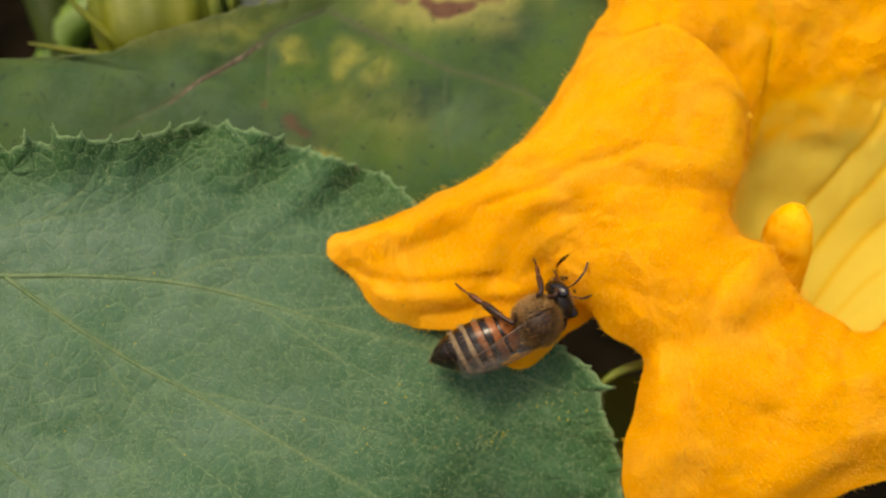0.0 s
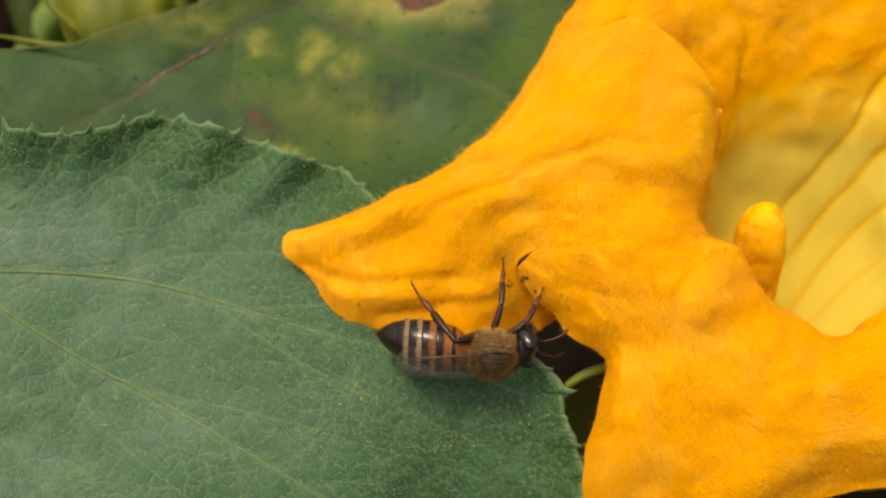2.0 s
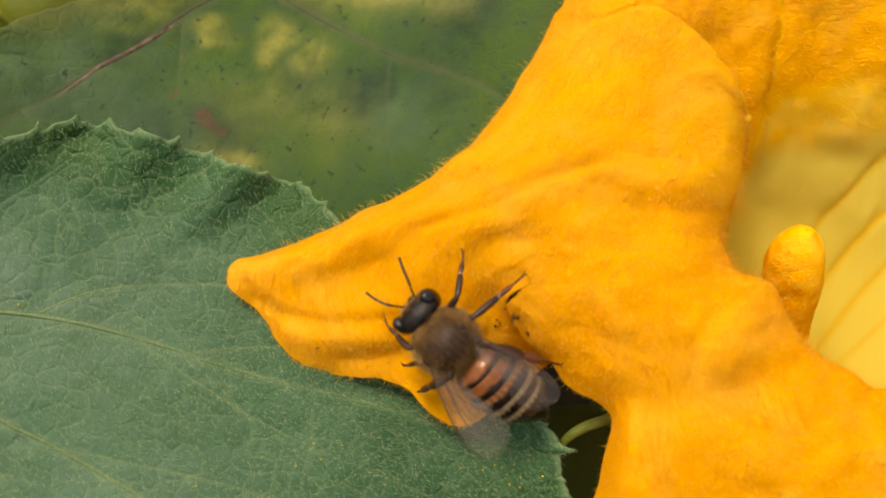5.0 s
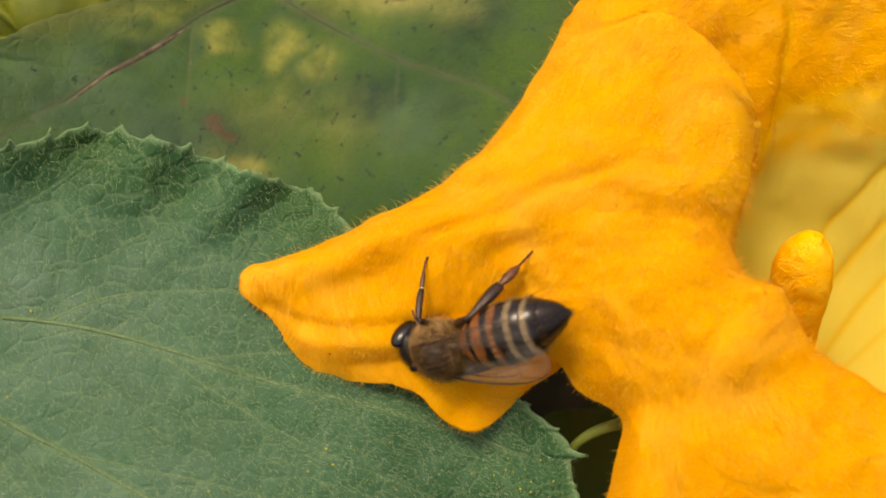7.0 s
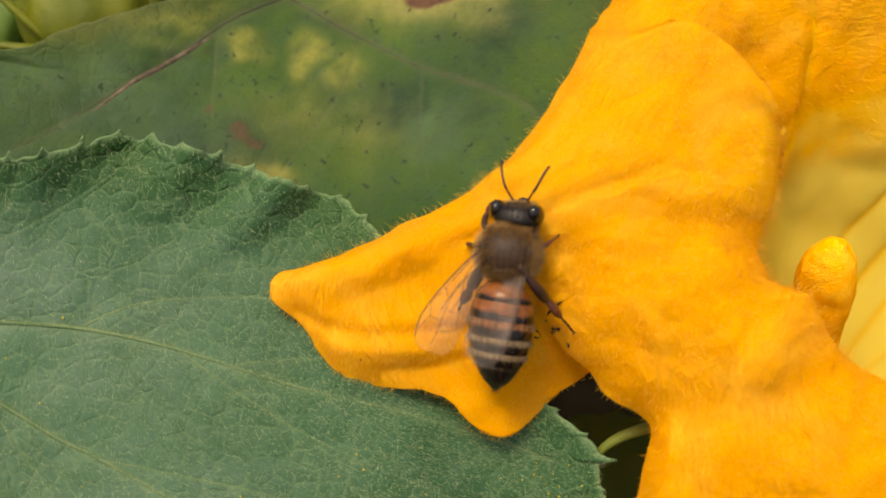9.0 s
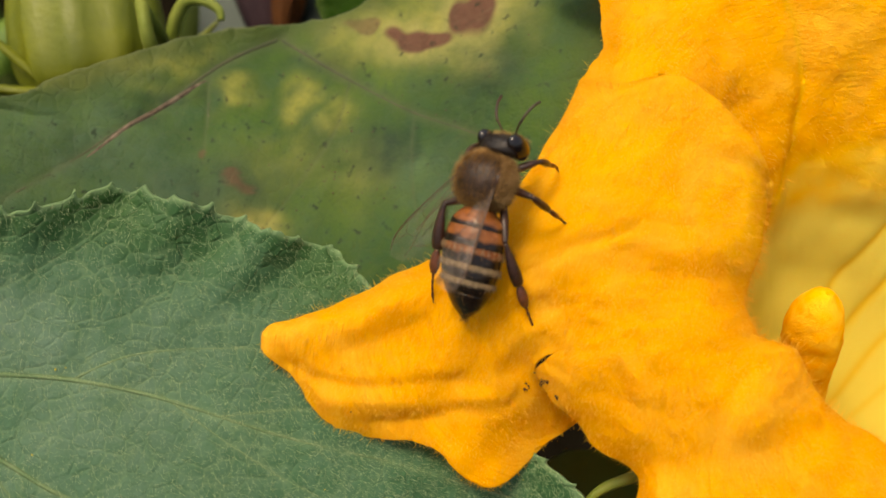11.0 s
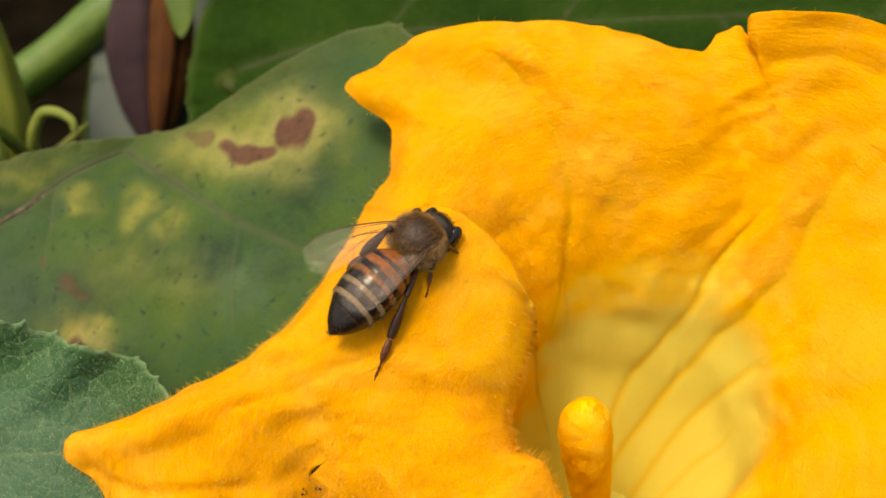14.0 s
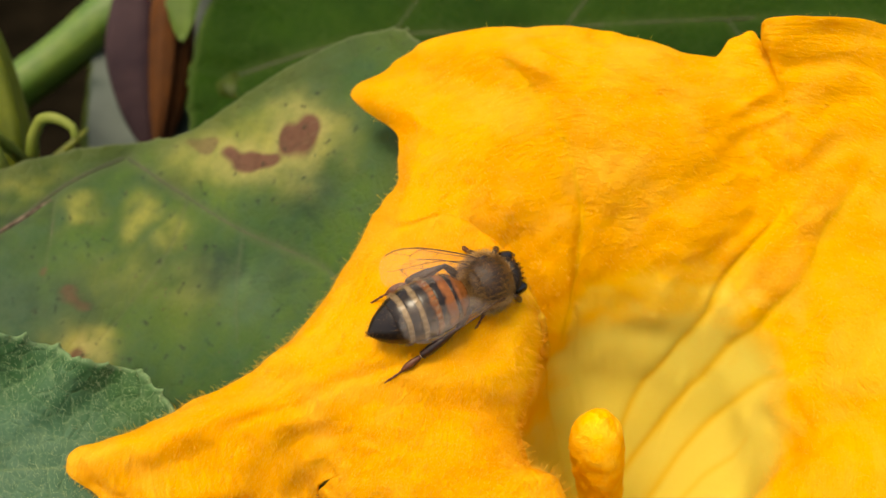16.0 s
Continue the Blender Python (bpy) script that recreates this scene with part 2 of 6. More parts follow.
def leaf_material(name, dark, mid, pale, blotch, yellow=False, net_share=0.3, gloss=0.2, through=0.15, relief=1.0, edge=None):
    k = Mat(name, 0.55, gloss)
    vein = k.attr("vein")

    def cells(scale, wide):
        warp = k.node("ShaderNodeVectorMath", Vector=k.mm)
        warp.operation = "ADD"
        wob = k.t.nodes.new("ShaderNodeTexNoise")
        k.t.links.new(k.mm, wob.inputs["Vector"])
        wob.inputs["Scale"].default_value = scale * 1.2
        k.t.links.new(k.stretch((0.5 / scale,) * 3, wob.outputs["Color"]), warp.inputs[1])
        n = k.t.nodes.new("ShaderNodeTexVoronoi")
        n.feature = "DISTANCE_TO_EDGE"
        n.inputs["Scale"].default_value = scale
        k.t.links.new(warp.outputs[0], n.inputs["Vector"])
        return k.steps(n.outputs["Distance"], (0.0, 1.0), (wide, 0.0)), k.steps(n.outputs["Distance"], (0.0, 0.0), (0.12, 0.7), (0.4, 1.0))

    (big, dome), (small, bead) = cells(0.17, 0.022), cells(0.75, 0.07)
    rim = k.math("ADD", 0.16, k.math("MULTIPLY", k.attr("margin"), 0.6))
    base = k.mix(k.steps(k.noise(0.12, 5.0), (0.32, 0.0), (0.68, 1.0)), dark, mid)
    base = k.mix(k.steps(k.noise(0.55, 6.0, None, 0.65), (0.44, 0.0), (0.72, 0.7)), base, blotch)
    base = k.mix(k.steps(k.noise(4.5, 4.0), (0.50, 0.0), (0.78, 0.45)), base, dark)
    # pale hair bloom, stronger where the blade catches more light: brightness painted in
    base = k.mix(k.math("MULTIPLY", k.attr("bloom_and_light"), k.steps(k.noise(0.5, 6.0, None, 0.7), (0.3, 0.25), (0.68, 0.9))), base, (0.13, 0.20, 0.145))
    base = k.mix(k.steps(k.noise(7.0, 3.0), (0.60, 0.0), (0.72, 0.45)), base, tuple(0.5 * (a + b) for a, b in zip(mid, pale)))
    if yellow:
        base = k.mix(k.math("MULTIPLY", k.attr("yellow"), k.steps(k.noise(0.6, 5.0), (0.3, 0.35), (0.6, 1.0))), base, (0.25, 0.24, 0.045))
        base = k.mix(k.math("MULTIPLY", k.attr("halo"), k.steps(k.noise(0.9, 4.0), (0.3, 0.5), (0.6, 1.0))), base, (0.29, 0.26, 0.085))
        base = k.mix(k.math("MULTIPLY", k.attr("dull"), k.steps(k.noise(0.8, 4.0), (0.3, 0.4), (0.6, 1.0))), base, (0.010, 0.026, 0.016))
        base = k.mix(k.attr("brown"), base, k.mix(k.noise(1.2, 4.0), (0.060, 0.026, 0.014), (0.13, 0.062, 0.036)))
        base = k.mix(k.steps(k.noise(1.1, 3.0), (0.64, 0.0), (0.72, 0.75)), base, (0.012, 0.022, 0.010))
    base = k.mix(k.math("MULTIPLY", k.attr("margin"), 0.85), base, edge or tuple(q * f for q, f in zip(dark, (1.2, 1.0, 0.45))))
    base = k.mix(k.math("MULTIPLY", k.attr("tip"), 0.6), base, tuple(min(1.0, 1.4 * q) for q in pale))
    base = k.mix(k.math("MULTIPLY", k.math("MULTIPLY", small, k.steps(k.noise(0.35, 3.0), (0.35, 0.15), (0.6, 1.0))), net_share), base, pale)
    base = k.mix(k.math("MULTIPLY", big, net_share * 0.5), base, pale)
    base = k.mix(k.math("MULTIPLY", vein, 0.45), base, pale)
    k.color(base)
    n1 = k.bump(k.math("MULTIPLY", dome, rim), 0.75 * relief, 0.7)
    n2 = k.bump(k.math("MULTIPLY", bead, k.math("ADD", 0.3, rim)), 0.17 * relief, 0.7, n1)
    n3 = k.bump(k.noise(2.2, 5.0), 0.18, 0.5, n2)
    k.bump(k.noise(9.0, 4.0), 0.06, 0.6, n3)
    k.thin(base, through)
    return k.m


def plain_material(name, a, b, rough=0.5, scale=0.6, relief=0.08, thin=0.0, spec=0.4):
    k = Mat(name, rough, spec)
    base = k.mix(k.steps(k.noise(scale, 5.0), (0.35, 0.0), (0.65, 1.0)), a, b)
    k.color(base)
    k.bump(k.noise(scale * 7, 4.0), relief, 0.5)
    if thin:
        k.thin(base, thin)
    return k.m


PETAL = petal_material()
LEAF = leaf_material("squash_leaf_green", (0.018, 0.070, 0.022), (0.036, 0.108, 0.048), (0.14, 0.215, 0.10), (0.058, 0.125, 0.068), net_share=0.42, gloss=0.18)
OLD_LEAF = leaf_material("ageing_leaf_green", (0.010, 0.040, 0.013), (0.048, 0.096, 0.012), (0.075, 0.088, 0.040), (0.026, 0.070, 0.028), True, 0.14, 0.12, relief=0.5, edge=(0.055, 0.074, 0.016))
# darker copy of the leaf green, the shade behind the blossom mixed in
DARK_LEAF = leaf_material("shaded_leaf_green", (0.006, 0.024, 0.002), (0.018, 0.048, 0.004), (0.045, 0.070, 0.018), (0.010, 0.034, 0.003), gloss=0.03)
PALE_VEIN = plain_material("pale_vein", (0.070, 0.125, 0.050), (0.12, 0.175, 0.080), 0.6, 0.5, 0.03, 0.1, 0.2)
DULL_VEIN = plain_material("dull_vein", (0.040, 0.052, 0.026), (0.070, 0.070, 0.040), 0.6, 0.5, 0.03, 0.1, 0.1)
BROWN_VEIN = plain_material("brown_corky_vein", (0.050, 0.036, 0.026), (0.15, 0.115, 0.085), 0.8, 1.2, 0.15, spec=0.05)
HAIR = plain_material("pale_plant_hair", (0.33, 0.42, 0.22), (0.43, 0.50, 0.28), 0.6, thin=0.3, spec=0.08)
PETAL_HAIR = plain_material("yellow_petal_hair", (0.98, 0.58, 0.05), (1.0, 0.69, 0.12), 0.6, thin=0.6, spec=0.08)
POLLEN = plain_material("yellow_pollen", (0.55, 0.40, 0.02), (0.70, 0.50, 0.03), 0.7, 2.0, 0.02)
DEBRIS = plain_material("brown_debris", (0.03, 0.012, 0.006), (0.08, 0.03, 0.012), 0.8, 2.0, 0.05)
THROAT = plain_material("pale_throat", (0.40, 0.34, 0.05), (0.48, 0.42, 0.08), 0.6, 0.8, 0.1)
STAMEN = plain_material("orange_anther", (0.90, 0.38, 0.008), (0.94, 0.50, 0.030), 0.75, 0.9, 0.35, spec=0.05)
STEM = plain_material("green_stem", (0.05, 0.11, 0.012), (0.09, 0.15, 0.02), 0.45, 0.3, 0.15)
BUD = plain_material("yellow_green_bud", (0.085, 0.105, 0.004), (0.135, 0.150, 0.007), 0.5, 0.2, 0.2)
GREY_LEAF = plain_material("grey_green_leaf", (0.045, 0.062, 0.055), (0.065, 0.085, 0.072), 0.5, 0.1, 0.2, spec=0.12)
WITHERED = plain_material("withered_brown_flower", (0.035, 0.014, 0.006), (0.10, 0.035, 0.008), 0.8, 0.15, 0.4, spec=0.12)
# olive stem colour lowered to carry the shade these stalks stand in
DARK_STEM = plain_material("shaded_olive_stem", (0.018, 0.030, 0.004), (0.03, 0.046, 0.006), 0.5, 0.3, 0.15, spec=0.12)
OLIVE_LEAF = plain_material("olive_leaf", (0.042, 0.056, 0.006), (0.062, 0.075, 0.009), 0.5, 0.15, 0.2, spec=0.12)
WITHERED_DARK = plain_material("withered_purple_flower", (0.026, 0.015, 0.019), (0.045, 0.026, 0.028), 0.8, 0.15, 0.4, spec=0.12)
TENDRIL = plain_material("pale_tendril", (0.13, 0.17, 0.025), (0.20, 0.23, 0.045), 0.5, 0.6, 0.1, 0.15, 0.2)
FRESH_LEAF = plain_material("fresh_green_leaf", (0.050, 0.095, 0.012), (0.080, 0.13, 0.020), 0.5, 0.2, 0.15, 0.2, 0.15)
# the plants' shade on the ground is put into this near-black colour
SOIL = plain_material("soil_with_shade", (0.003, 0.0025, 0.0015), (0.008, 0.006, 0.0035), 1.0, 0.06, 1.5, spec=0.0)

# ------------------------------------------------------------ ground
bm = bmesh.new()
R_G = (0.0, 0.15, 0.3, 0.6, 1.2, 3.0, 10.0, 60.0, 400.0)
rings = []
for r in R_G[1:]:
    rings.append([bm.verts.new((r * math.cos(a * math.pi / 24), r * math.sin(a * math.pi / 24) + 0.1,
                                0.012 * noise.noise((r * math.cos(a * math.pi / 24) * 9, r * math.sin(a * math.pi / 24) * 9, 0)) if r < 4 else 0)) for a in range(48)])
mid = bm.verts.new((0, 0.1, 0))
for k in range(48):
    bm.faces.new((mid, rings[0][k], rings[0][(k + 1) % 48]))
    for a, b in zip(rings, rings[1:]):
        bm.faces.new((a[k], b[k], b[(k + 1) % 48], a[(k + 1) % 48]))
me = bpy.data.meshes.new("ground")
bm.to_mesh(me)
bm.free()
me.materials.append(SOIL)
tagged(new("ground", me), "bare garden soil, the shade under the plants put into its colour", "ground", kind="structure")


# ------------------------------------------------------------ squash flower
RIBS = []


def rib(*nodes):
    RIBS.append(nodes)


def corolla_ribs():
    """The ribs of the corolla, from the mouth of the throat to the rim, in slope millimetres; the first and the last meet at a slit."""
    rib((23.6, 80.8, 0.7), (16.4, 79.0, 1.1), (10.8, 80.3, 0.0), (9.0, 82.0, -1.7), (12.9, 86.0, -5.1))
    rib((23.3, 81.2, 1.4), (15.8, 79.0, 2.1), (9.7, 80.6, 1.0), (7.4, 82.6, -3.0), (6.2, 83.0, -9.4))
    rib((23.1, 81.6, 2.0), (15.2, 79.2, 3.2), (8.6, 80.4, 1.8), (4.6, 81.7, -2.9), (1.8, 82.5, -6.7))
    rib((22.9, 81.8, 2.6), (14.6, 79.5, 4.2), (7.3, 80.5, 2.7), (0.5, 81.3, -2.5), (-3.9, 82.5, -6.0))
    rib((22.7, 82.0, 3.2), (14.2, 79.8, 5.0), (5.9, 80.2, 3.1), (-3.6, 81.5, -1.1), (-7.3, 82.5, -2.6))
    rib((22.6, 82.0, 4.3), (14.0, 79.8, 6.1), (5.1, 80.2, 4.2), (-3.7, 81.4, 1.4), (-9.3, 82.7, 0.2))
    rib((22.9, 82.0, 5.4), (14.2, 79.8, 7.2), (5.5, 80.5, 5.3), (-2.0, 82.0, 3.0), (-6.5, 83.3, 1.9))
    rib((23.3, 82.2, 6.8), (15.5, 80.0, 8.8), (8.6, 80.8, 7.3), (3.0, 82.2, 5.4), (-0.6, 84.0, 4.2))
    rib((23.8, 82.6, 8.8), (16.6, 80.8, 10.4), (11.3, 81.0, 9.8), (7.4, 82.2, 9.2), (4.7, 84.5, 7.5))
    rib((24.2, 83.0, 10.9), (18.1, 81.6, 13.0), (13.7, 81.8, 13.0), (10.9, 83.0, 13.2), (9.0, 85.5, 12.2))
    rib((24.5, 83.4, 11.1), (22.2, 82.8, 14.9), (18.1, 82.8, 17.6), (14.0, 83.3, 16.6), (11.6, 86.5, 17.1))
    rib((24.3, 88.0, 9.0), (22.5, 85.6, 14.2), (18.1, 83.4, 17.4), (14.9, 84.0, 18.0), (12.5, 87.0, 18.7))
    rib((25.2, 88.8, 9.9), (23.8, 86.6, 15.5), (20.2, 84.6, 19.0), (16.0, 85.0, 21.1), (13.9, 88.0, 21.0))
    rib((26.0, 88.8, 11.0), (25.0, 86.6, 16.6), (21.5, 85.1, 21.3), (17.7, 86.0, 23.6), (13.5, 89.5, 24.5))
    rib((26.8, 88.6, 12.1), (26.1, 86.6, 17.8), (22.4, 85.5, 24.0), (14.2, 88.6, 27.3), (9.8, 91.0, 27.6))
    rib((27.6, 88.5, 13.4), (27.7, 86.8, 19.5), (25.3, 85.8, 25.7), (20.2, 87.5, 29.1), (13.1, 90.5, 29.6))
    rib((28.7, 88.0, 14.2), (29.0, 86.3, 20.1), (27.2, 85.4, 25.8), (22.2, 86.5, 30.2), (14.6, 90.5, 31.4))
    rib((29.5, 88.0, 14.0), (29.9, 86.3, 19.9), (28.7, 85.3, 25.4), (25.6, 86.2, 29.9), (20.6, 89.5, 32.8))
    rib((30.2, 88.0, 13.8), (30.8, 86.2, 19.7), (30.2, 85.2, 25.0), (28.5, 86.2, 29.3), (26.6, 89.5, 32.7))
    rib((33.9, 88.2, 13.0), (35.7, 86.2, 18.1), (35.6, 85.6, 23.4), (33.9, 86.5, 28.5), (33.0, 89.0, 31.8))
    rib((36.6, 89.0, 12.9), (40.1, 88.0, 18.5), (39.6, 88.0, 24.0), (38.4, 88.0, 27.4), (37.3, 89.0, 30.3))
    rib((37.9, 89.0, 12.5), (42.2, 88.0, 18.4), (42.4, 87.6, 24.0), (41.8, 87.2, 27.7), (41.0, 88.0, 31.3))
    rib((38.9, 89.0, 12.0), (43.6, 87.8, 18.5), (43.8, 87.0, 24.4), (43.0, 86.6, 28.5), (41.1, 85.0, 32.5))
    rib((40.8, 88.8, 11.0), (46.3, 87.6, 17.3), (48.5, 87.0, 22.7), (49.9, 86.5, 27.6), (51.2, 86.0, 31.8))
    rib((42.8, 88.5, 8.7), (49.8, 87.0, 13.5), (54.6, 86.0, 16.9), (58.5, 85.0, 20.1), (62.0, 85.0, 22.9))
    rib((43.2, 88.0, 4.5), (46.9, 85.5, 5.4), (51.7, 83.5, 7.3), (56.9, 83.0, 7.8), (62.3, 84.5, 7.7))
    rib((43.3, 87.0, 0.9), (46.8, 83.0, 1.8), (50.9, 81.5, 0.6), (55.5, 81.5, -1.3), (60.1, 83.0, -3.6))
    rib((38.5, 84.5, -4.0), (41.0, 81.0, -7.0), (44.0, 80.0, -10.0), (46.0, 80.0, -13.0), (48.0, 81.5, -16.0))
    rib((34.0, 82.0, -6.2), (33.2, 79.0, -9.0), (32.5, 78.3, -12.8), (31.9, 78.5, -15.4), (32.1, 80.5, -18.6))
    rib((29.9, 81.0, -5.3), (27.1, 78.0, -8.9), (25.6, 77.5, -13.1), (24.1, 78.0, -17.4), (24.4, 80.5, -22.8))
    rib((27.2, 80.2, -3.0), (23.7, 78.0, -5.9), (20.7, 78.0, -10.2), (18.0, 78.5, -15.4), (15.3, 81.0, -21.2))
    rib((26.2, 80.0, -1.3), (21.9, 78.0, -4.2), (19.0, 78.3, -8.1), (16.6, 79.0, -12.0), (14.3, 81.5, -16.4))
    rib((25.5, 80.0, 0.0), (20.8, 78.3, -2.5), (18.1, 78.7, -5.5), (16.7, 79.5, -7.8), (16.0, 81.5, -9.1))
    rib((24.8, 80.2, 0.5), (19.6, 78.7, -1.0), (16.2, 79.0, -3.4), (14.2, 80.0, -5.2), (13.5, 82.0, -6.8))
    rib((24.2, 80.5, 0.6), (17.9, 78.8, 0.0), (13.6, 79.2, -1.2), (11.6, 80.2, -2.8), (11.0, 82.0, -4.3))
    rib((23.6, 80.8, 0.7), (16.4, 79.0, 1.1), (10.8, 80.3, 0.0), (9.6, 81.2, -0.9), (8.9, 82.0, -1.6))


BASE, AXIS = np.array((31.0, 98.0, -10.3)), np.array((-0.10, -0.76, 0.64))
AXIS = AXIS / np.linalg.norm(AXIS)


def corolla_grid(per_rib=16, per_node=30):
    corolla_ribs()
    full = []
    for nodes in RIBS:
        g = np.array(nodes)
        out = g[0] - BASE
        out = out - AXIS * out.dot(AXIS)
        out /= np.linalg.norm(out)
        ring = BASE + out * 4.5
        wall = ring * 0.5 + g[0] * 0.5 + out * 1.5
        full.append(np.vstack([ring, wall, g]))
    p = np.array(full)
    a = np.linspace(0, len(p) - 1, (len(p) - 1) * per_rib + 1)
    s = np.linspace(0, p.shape[1] - 1, (p.shape[1] - 1) * per_node + 1)
    n = len(p)
    ringed = np.concatenate([p[n - 2:n - 1], p, p[1:2]])          # inside the slit the corolla closes on itself
    q = np.where(np.arange(p.shape[1])[None, :, None] < 5, catmull(ringed, a + 1), catmull(p, a))
    q = catmull(q.transpose(1, 0, 2), s).transpose(1, 0, 2)
    return q, a, s


grid, GA, GS = corolla_grid()
na, ns = grid.shape[:2]
# ease the tight pleat in the throat
ease = (np.clip(GA - 14.7, 0, 1) * np.clip(20.2 - GA, 0, 1))[:, None, None]
for _ in range(160):
    mean = grid.copy()
    mean[1:-1] = 0.25 * grid[:-2] + 0.5 * grid[1:-1] + 0.25 * grid[2:]
    grid = grid + ease * (mean - grid)
du = np.gradient(grid, axis=0)
dv = np.gradient(grid, axis=1)
nrm = np.cross(du, dv)
nrm /= np.linalg.norm(nrm, axis=2, keepdims=True) + 1e-9
if (nrm[:, ns // 2, 1] < 0).mean() < 0.5:
    nrm = -nrm
    FLIP = True
else:
    FLIP = False
along = np.broadcast_to(GS[None, :] / GS[-1], (na, ns))
broad = np.linalg.norm(du, axis=2) * 16.0                     # millimetres from rib to rib


def off_line(*nodes):
    """Signed millimetres from a line across the corolla, given as (place along the rib, rib); fades outside its ends."""
    q = np.array(sorted(nodes), float)
    line = np.interp(GS, q[:, 0], q[:, 1]) + 0.05 * vnoise(GS * 2.3, q[0, 1] * 3.1, 0, 5)
    ends = np.clip((GS - q[0, 0]) * 4 + 1, 0, 1) * np.clip((q[-1, 0] - GS) * 2.5 + 1, 0, 1)
    return (GA[:, None] - line[None, :]) * broad, np.broadcast_to(ends[None, :], (na, ns))


# dark lines from the throat up the petal
LINES = ((0.30, 0.65, (1.7, 13.2), (1.87, 14.1), (2.07, 15.06), (2.9, 15.0), (3.8, 14.94), (4.23, 15.06), (4.83, 15.56)),
         (0.45, 0.25, (2.5, 17.9), (2.73, 17.81), (3.83, 17.94), (4.17, 17.62)),
         (0.30, 0.95, (0.5, 18.1), (0.77, 18.56), (1.03, 19.0), (1.37, 19.94), (1.8, 21.44), (2.2, 21.5), (2.6, 21.3)),
         (0.34, 1.0, (0.3, 18.6), (0.53, 19.31), (0.77, 20.25), (1.2, 22.19), (1.87, 23.44), (2.43, 23.38), (3.0, 22.94), (3.97, 23.12), (4.8, 23.3)),
         (0.32, 0.85, (0.15, 22.5), (0.27, 22.69), (0.6, 22.94), (0.93, 23.38), (1.3, 23.88), (1.9, 24.56), (2.3, 24.7)),
         (0.28, 0.55, (0.2, 24.6), (0.37, 24.62), (0.67, 24.62), (1.0, 24.9)),
         (0.30, 0.5, (1.9, 27.0), (2.2, 26.88), (2.33, 26.62), (2.73, 26.44), (3.47, 26.31)),
         (0.30, 0.35, (2.0, 28.4), (3.2, 28.4), (4.4, 28.5)))
vein = np.zeros((na, ns))
for width, strength, *nodes in LINES:
    gap, ends = off_line(*nodes)
    vein = np.maximum(vein, strength * ends * np.exp(-(gap / width) ** 2))
gx, gy, gz = grid[..., 0], grid[..., 1], grid[..., 2]
puff = 0.42 * vnoise(gx * 0.30, gy * 0.30, gz * 0.30, 1) + 0.16 * vnoise(gx * 0.8, gy * 0.8, gz * 0.8, 2) + 0.08 * vnoise(gx * 1.9, gy * 1.9, gz * 1.9, 3)
for line, width, height, start in ((1.4, 0.5, 0.15, 0.55), (2.2, 0.5, -0.10, 0.55), (3.1, 0.55, 0.22, 0.6), (3.9, 0.45, -0.12, 0.6), (5.3, 0.4, 0.10, 0.5), (6.25, 0.3, -0.08, 0.6), (7.6, 0.5, 0.15, 0.45),
                                   (22.3, 0.5, 0.2, 0.35), (24.8, 0.4, 0.35, 0.4),
                                   (28.6, 0.5, 0.25, 0.4), (29.6, 0.5, -0.25, 0.45), (30.6, 0.7, 0.25, 0.45)):
    fold = line + 0.25 * vnoise(GS * 0.8, line * 1.7, 0, 15)
    puff = puff + height * np.exp(-((GA[:, None] - fold[None, :]) / width) ** 2) * np.clip((GS / GS[-1] - start) * 7, 0, 1)[None, :]
seam = np.clip(np.minimum(GA, GA[-1] - GA) / 1.2, 0, 1)[:, None]
